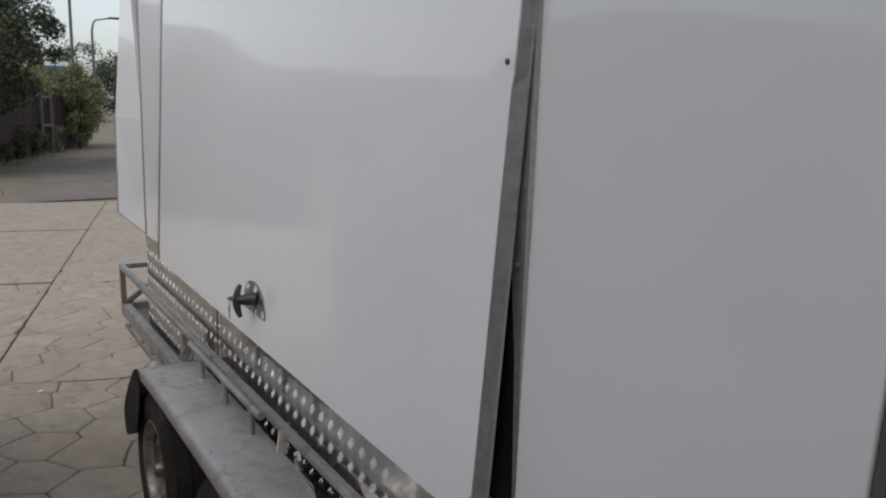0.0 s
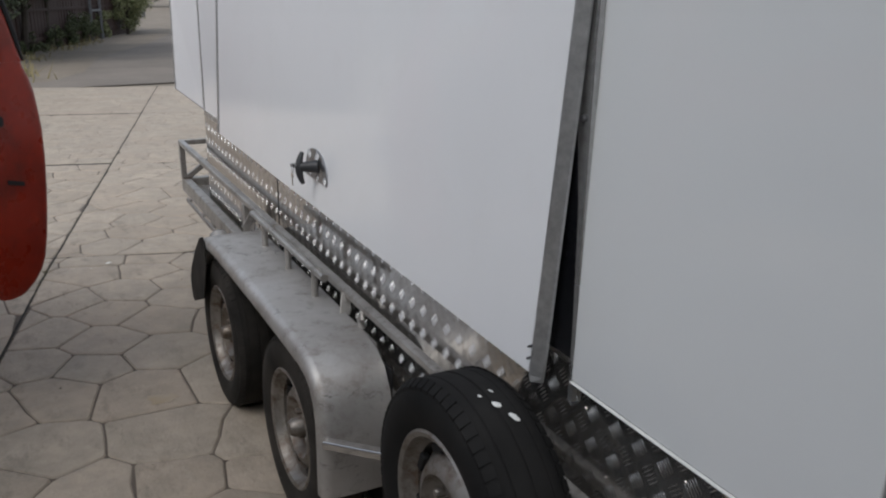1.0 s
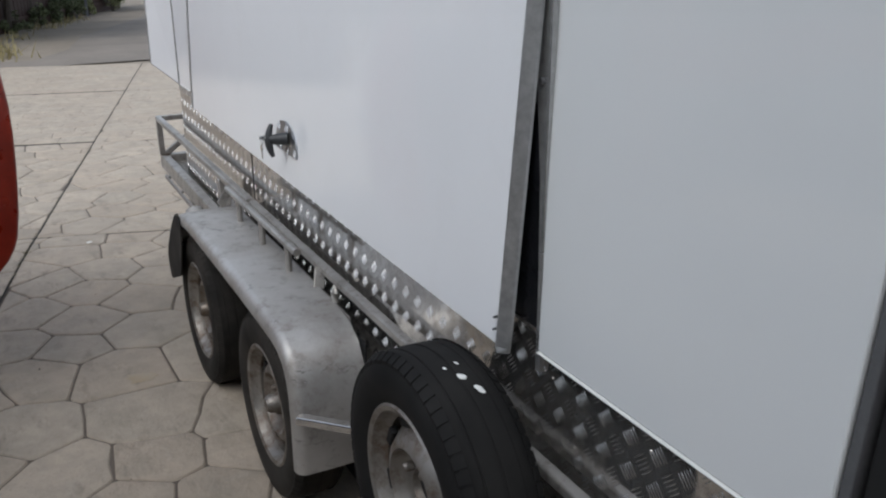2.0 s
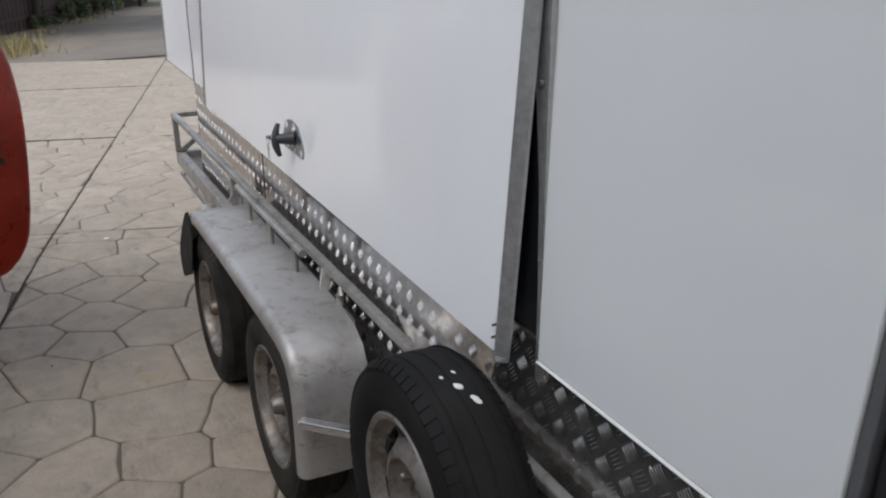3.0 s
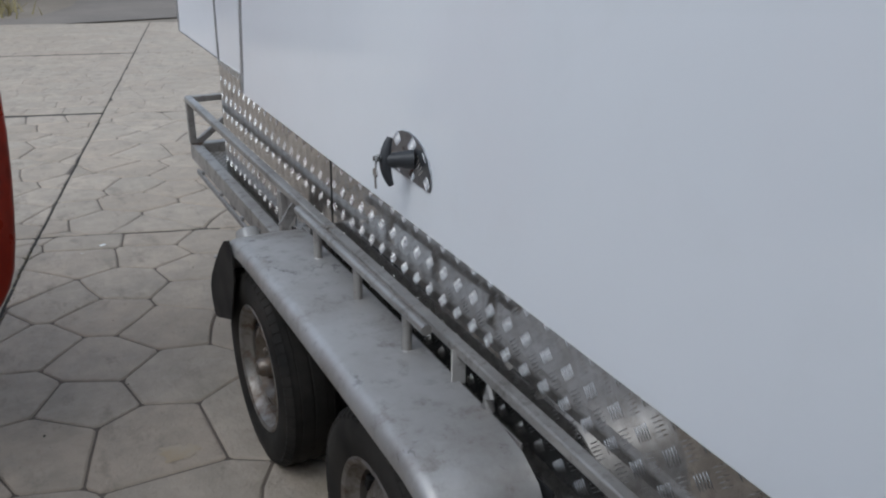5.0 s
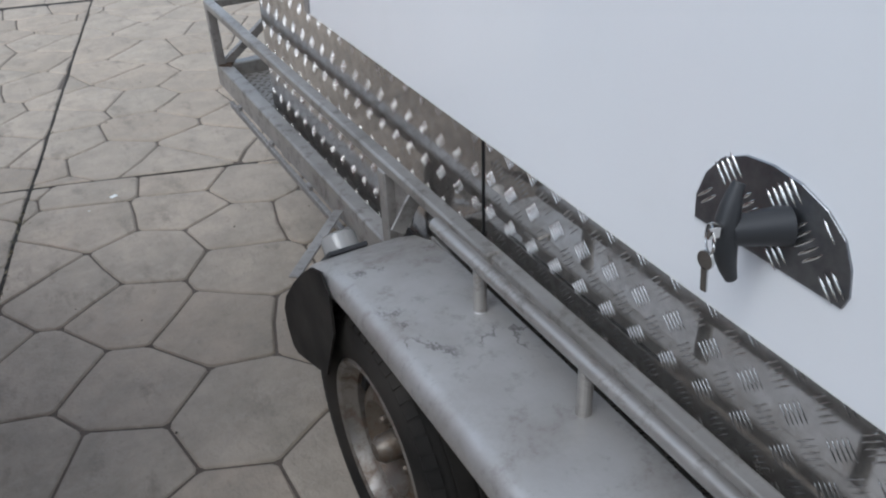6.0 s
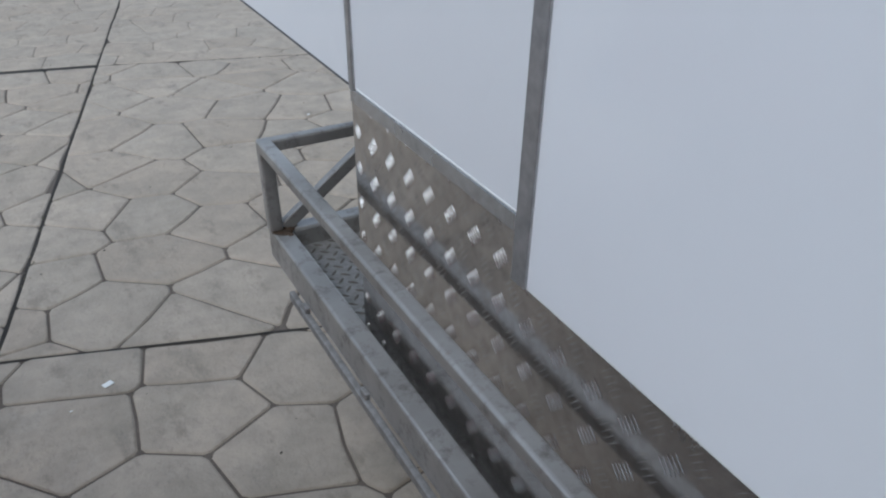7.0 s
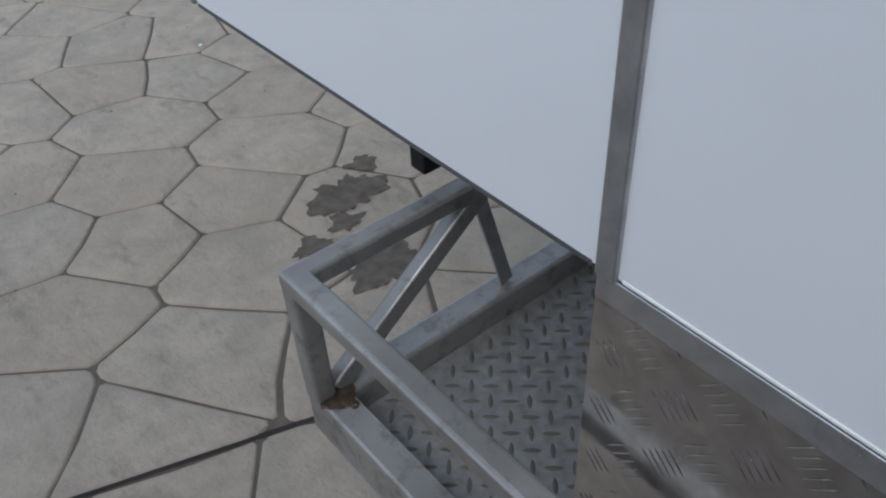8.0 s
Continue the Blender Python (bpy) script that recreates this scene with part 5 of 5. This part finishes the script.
# dark filler in the slab joints
for u in U_JOINTS[1:-1]:
    vv = [-7.2 + 0.295 * k for k in range(81)]
    pts = [Vector(slab_point(u + s * 0.0065, v, -0.0040)) for v in vv for s in (-1, 1)]
    joined("joint_filler", pts, [(2 * k, 2 * k + 1, 2 * k + 3, 2 * k + 2) for k in range(len(vv) - 1)], JOINT, drive)
for v in V_JOINTS[1:-1]:
    h = 0.006 if v < 8 else 0.036
    uu = [-7.0 + 0.31 * k for k in range(41)]
    pts = [Vector(slab_point(u, v + s * (h if u < -0.9 else 0.006), -0.0036)) for u in uu for s in (-1, 1)]
    joined("joint_filler", pts, [(2 * k, 2 * k + 1, 2 * k + 3, 2 * k + 2) for k in range(len(uu) - 1)], JOINT, drive)
singles, rest_v, rest_f = 0, [], []
todo = []
rng = random.Random(21)
for iu, (u0, u1) in enumerate(zip(U_JOINTS, U_JOINTS[1:])):
    for iv, (v0, v1) in enumerate(zip(V_JOINTS, V_JOINTS[1:])):
        if v1 < -2 or u1 < -4.1:
            todo.append((99, [(u0 + .006, v0 + .006), (u1 - .006, v0 + .006), (u1 - .006, v1 - .006), (u0 + .006, v1 - .006)], (u0, u1, v0, v1)))
            continue
        if v0 > 8 and u1 < 0:
            v0 += 0.030
        if v1 > 8 and u1 < 0:
            v1 -= 0.030
        for cell in stones(u0, u1, v0, v1, 100 + 10 * iu + iv, 0.0033 if v0 < 4 else 0.0037 if v0 < 8 else 0.0012, pitch_u=0.335 if v0 < 12 else 0.5, pitch_v=0.285 if v0 < 12 else 0.45):
            cu, cv = sum(p[0] for p in cell) / len(cell), sum(p[1] for p in cell) / len(cell)
            todo.append((abs(cu + 0.6) + abs(cv - 4.0) * 0.8, cell, (u0, u1, v0, v1)))
todo.sort(key=lambda c: c[0])
for dist, cell, edges in todo:
    v, f, c = stone_mesh(cell, rng, edges, 1.0 if edges[2] < 7.9 else 0.45)
    if singles < 300:
        me = bpy.data.meshes.new("stone")
        me.from_pydata(v, [], f)
        me.materials.append(STONE)
        for q in me.polygons:
            q.use_smooth = True
        ob = new("stone", me)
        ob.parent = drive
        singles += 1
    else:
        k = len(rest_v)
        rest_v += v
        rest_f += [tuple(i + k for i in q) for q in f]
rounded_off(joined("paving", rest_v, rest_f, STONE_FAR, drive, "", "stuff"))

RUSTY = material("yellow_leaf_stain", (0.30, 0.21, 0.11), 0.8)
into(RUSTY, ramp(RUSTY, noise_tex(RUSTY, 14, 6), [(0.3, (0.37, 0.315, 0.245)), (0.7, (0.35, 0.27, 0.175))]), "Base Color")

# litter and weeds on the driveway
chip = tagged(part("paper_scrap", box(-0.013, 0.013, -0.009, 0.009, 0, 0.002, 0.0005), PAINT), "small white paper scrap on the concrete", "litter", "paper scraps")
chip.matrix_world = Matrix.Translation((0.435, 4.73, ground_z(4.73) + 0.002)) @ pose(0, 0, 0, 0, 0, 25)


def blot(name, x, y, r, seed, mat, label, category, group="", dz=0.0018):
    """A flat patch with a ragged, wandering edge, lying on the concrete."""
    n = 64
    pts = []
    for k in range(n):
        t = 2 * pi * k / n
        q = Vector((cos(t), sin(t), seed * 1.7))
        d = r * (0.70 + 0.42 * noise.noise(q * 1.6) + 0.22 * noise.noise(q * 4.3) + 0.10 * noise.noise(q * 11))
        pts.append((x + d * cos(t), y + 0.85 * d * sin(t)))
    verts = [(a, c, ground_z(c) + dz) for a, c in pts]
    return tagged(joined(name, verts, [tuple(range(n))], mat), label, category, group)


WET = material("wet_stain", (0.085, 0.075, 0.062), 0.7, 0, 0.3)
into(WET, ramp(WET, noise_tex(WET, 30, 5), [(0.3, (0.075, 0.060, 0.047)), (0.7, (0.145, 0.118, 0.094))]), "Base Color")
for k, (x, y, r) in enumerate(((1.45, 5.33, 0.15), (1.35, 5.02, 0.13), (1.25, 5.19, 0.07), (1.37, 5.22, 0.07), (1.56, 5.42, 0.06), (1.47, 5.12, 0.05))):
    blot("wet_stain", x, y, r, 31 + k, WET, "dark damp stain on the concrete under the coupling", "stain", "damp stains under the coupling")

blot("leaf_stain", 0.41, 2.94, 0.075, 52, RUSTY, "faint yellowish stain on the concrete", "stain")

# moss and dry leaf bits caught in the long joint
MOSS = make_leaf("joint_moss", (0.04, 0.038, 0.018), (0.20, 0.17, 0.11))
rng = random.Random(8)
mv, mf = [], []
for v0, spread, n in ((4.62, 0.035, 90), (4.40, 0.05, 60), (4.18, 0.06, 40), (7.05, 0.10, 30), (7.75, 0.08, 24), (3.6, 0.3, 18), (5.2, 0.9, 110), (2.9, 0.6, 60), (9.0, 1.0, 40)):
    for _ in range(n):
        v, u = v0 + 0.02 + rng.gauss(0, spread), -0.945 + rng.gauss(0, 0.011)
        x, y, z = slab_point(u, v, -0.008)
        a, h = rng.uniform(0, 2 * pi), rng.uniform(0.004, 0.012)
        w = Vector((cos(a), sin(a), 0)) * rng.uniform(0.004, 0.010)
        k = len(mv)
        mv += [Vector((x, y, z)) - w, Vector((x, y, z)) + w, Vector((x + rng.gauss(0, 0.012), y + rng.gauss(0, 0.012), z + h))]
        mf.append((k, k + 1, k + 2))
tagged(joined("joint_weeds", mv, mf, MOSS), "small dry weeds growing in the concrete joint", "weeds", "", "stuff")

# dry leaf bits scattered on the concrete
gv, gf = [], []
for _ in range(260):
    u, v = rng.uniform(-3.2, 1.2), rng.uniform(1.5, 12)
    x, y, z = slab_point(u, v, 0.002)
    a, s = rng.uniform(0, 2 * pi), rng.uniform(0.002, 0.007)
    d, w = Vector((cos(a), sin(a), 0.15)) * s, Vector((-sin(a), cos(a), 0.2)) * s * 0.6
    c = Vector((x, y, z))
    k = len(gv)
    gv += [c - d, c + w, c + d, c - w]
    gf.append((k, k + 1, k + 2, k + 3))
tagged(joined("leaf_litter", gv, gf, BARK), "tiny dry leaf bits scattered on the concrete", "litter", "", "stuff")
for x, y, s in ((1.607, 6.513, 0.6), (0.34, 4.66, 0.25)):
    c2 = copy_thing(chip, Matrix.Translation((x, y, ground_z(y) + 0.002)) @ pose(0, 0, 0, 0, 0, 60 * s) @ Matrix.Scale(s, 4))
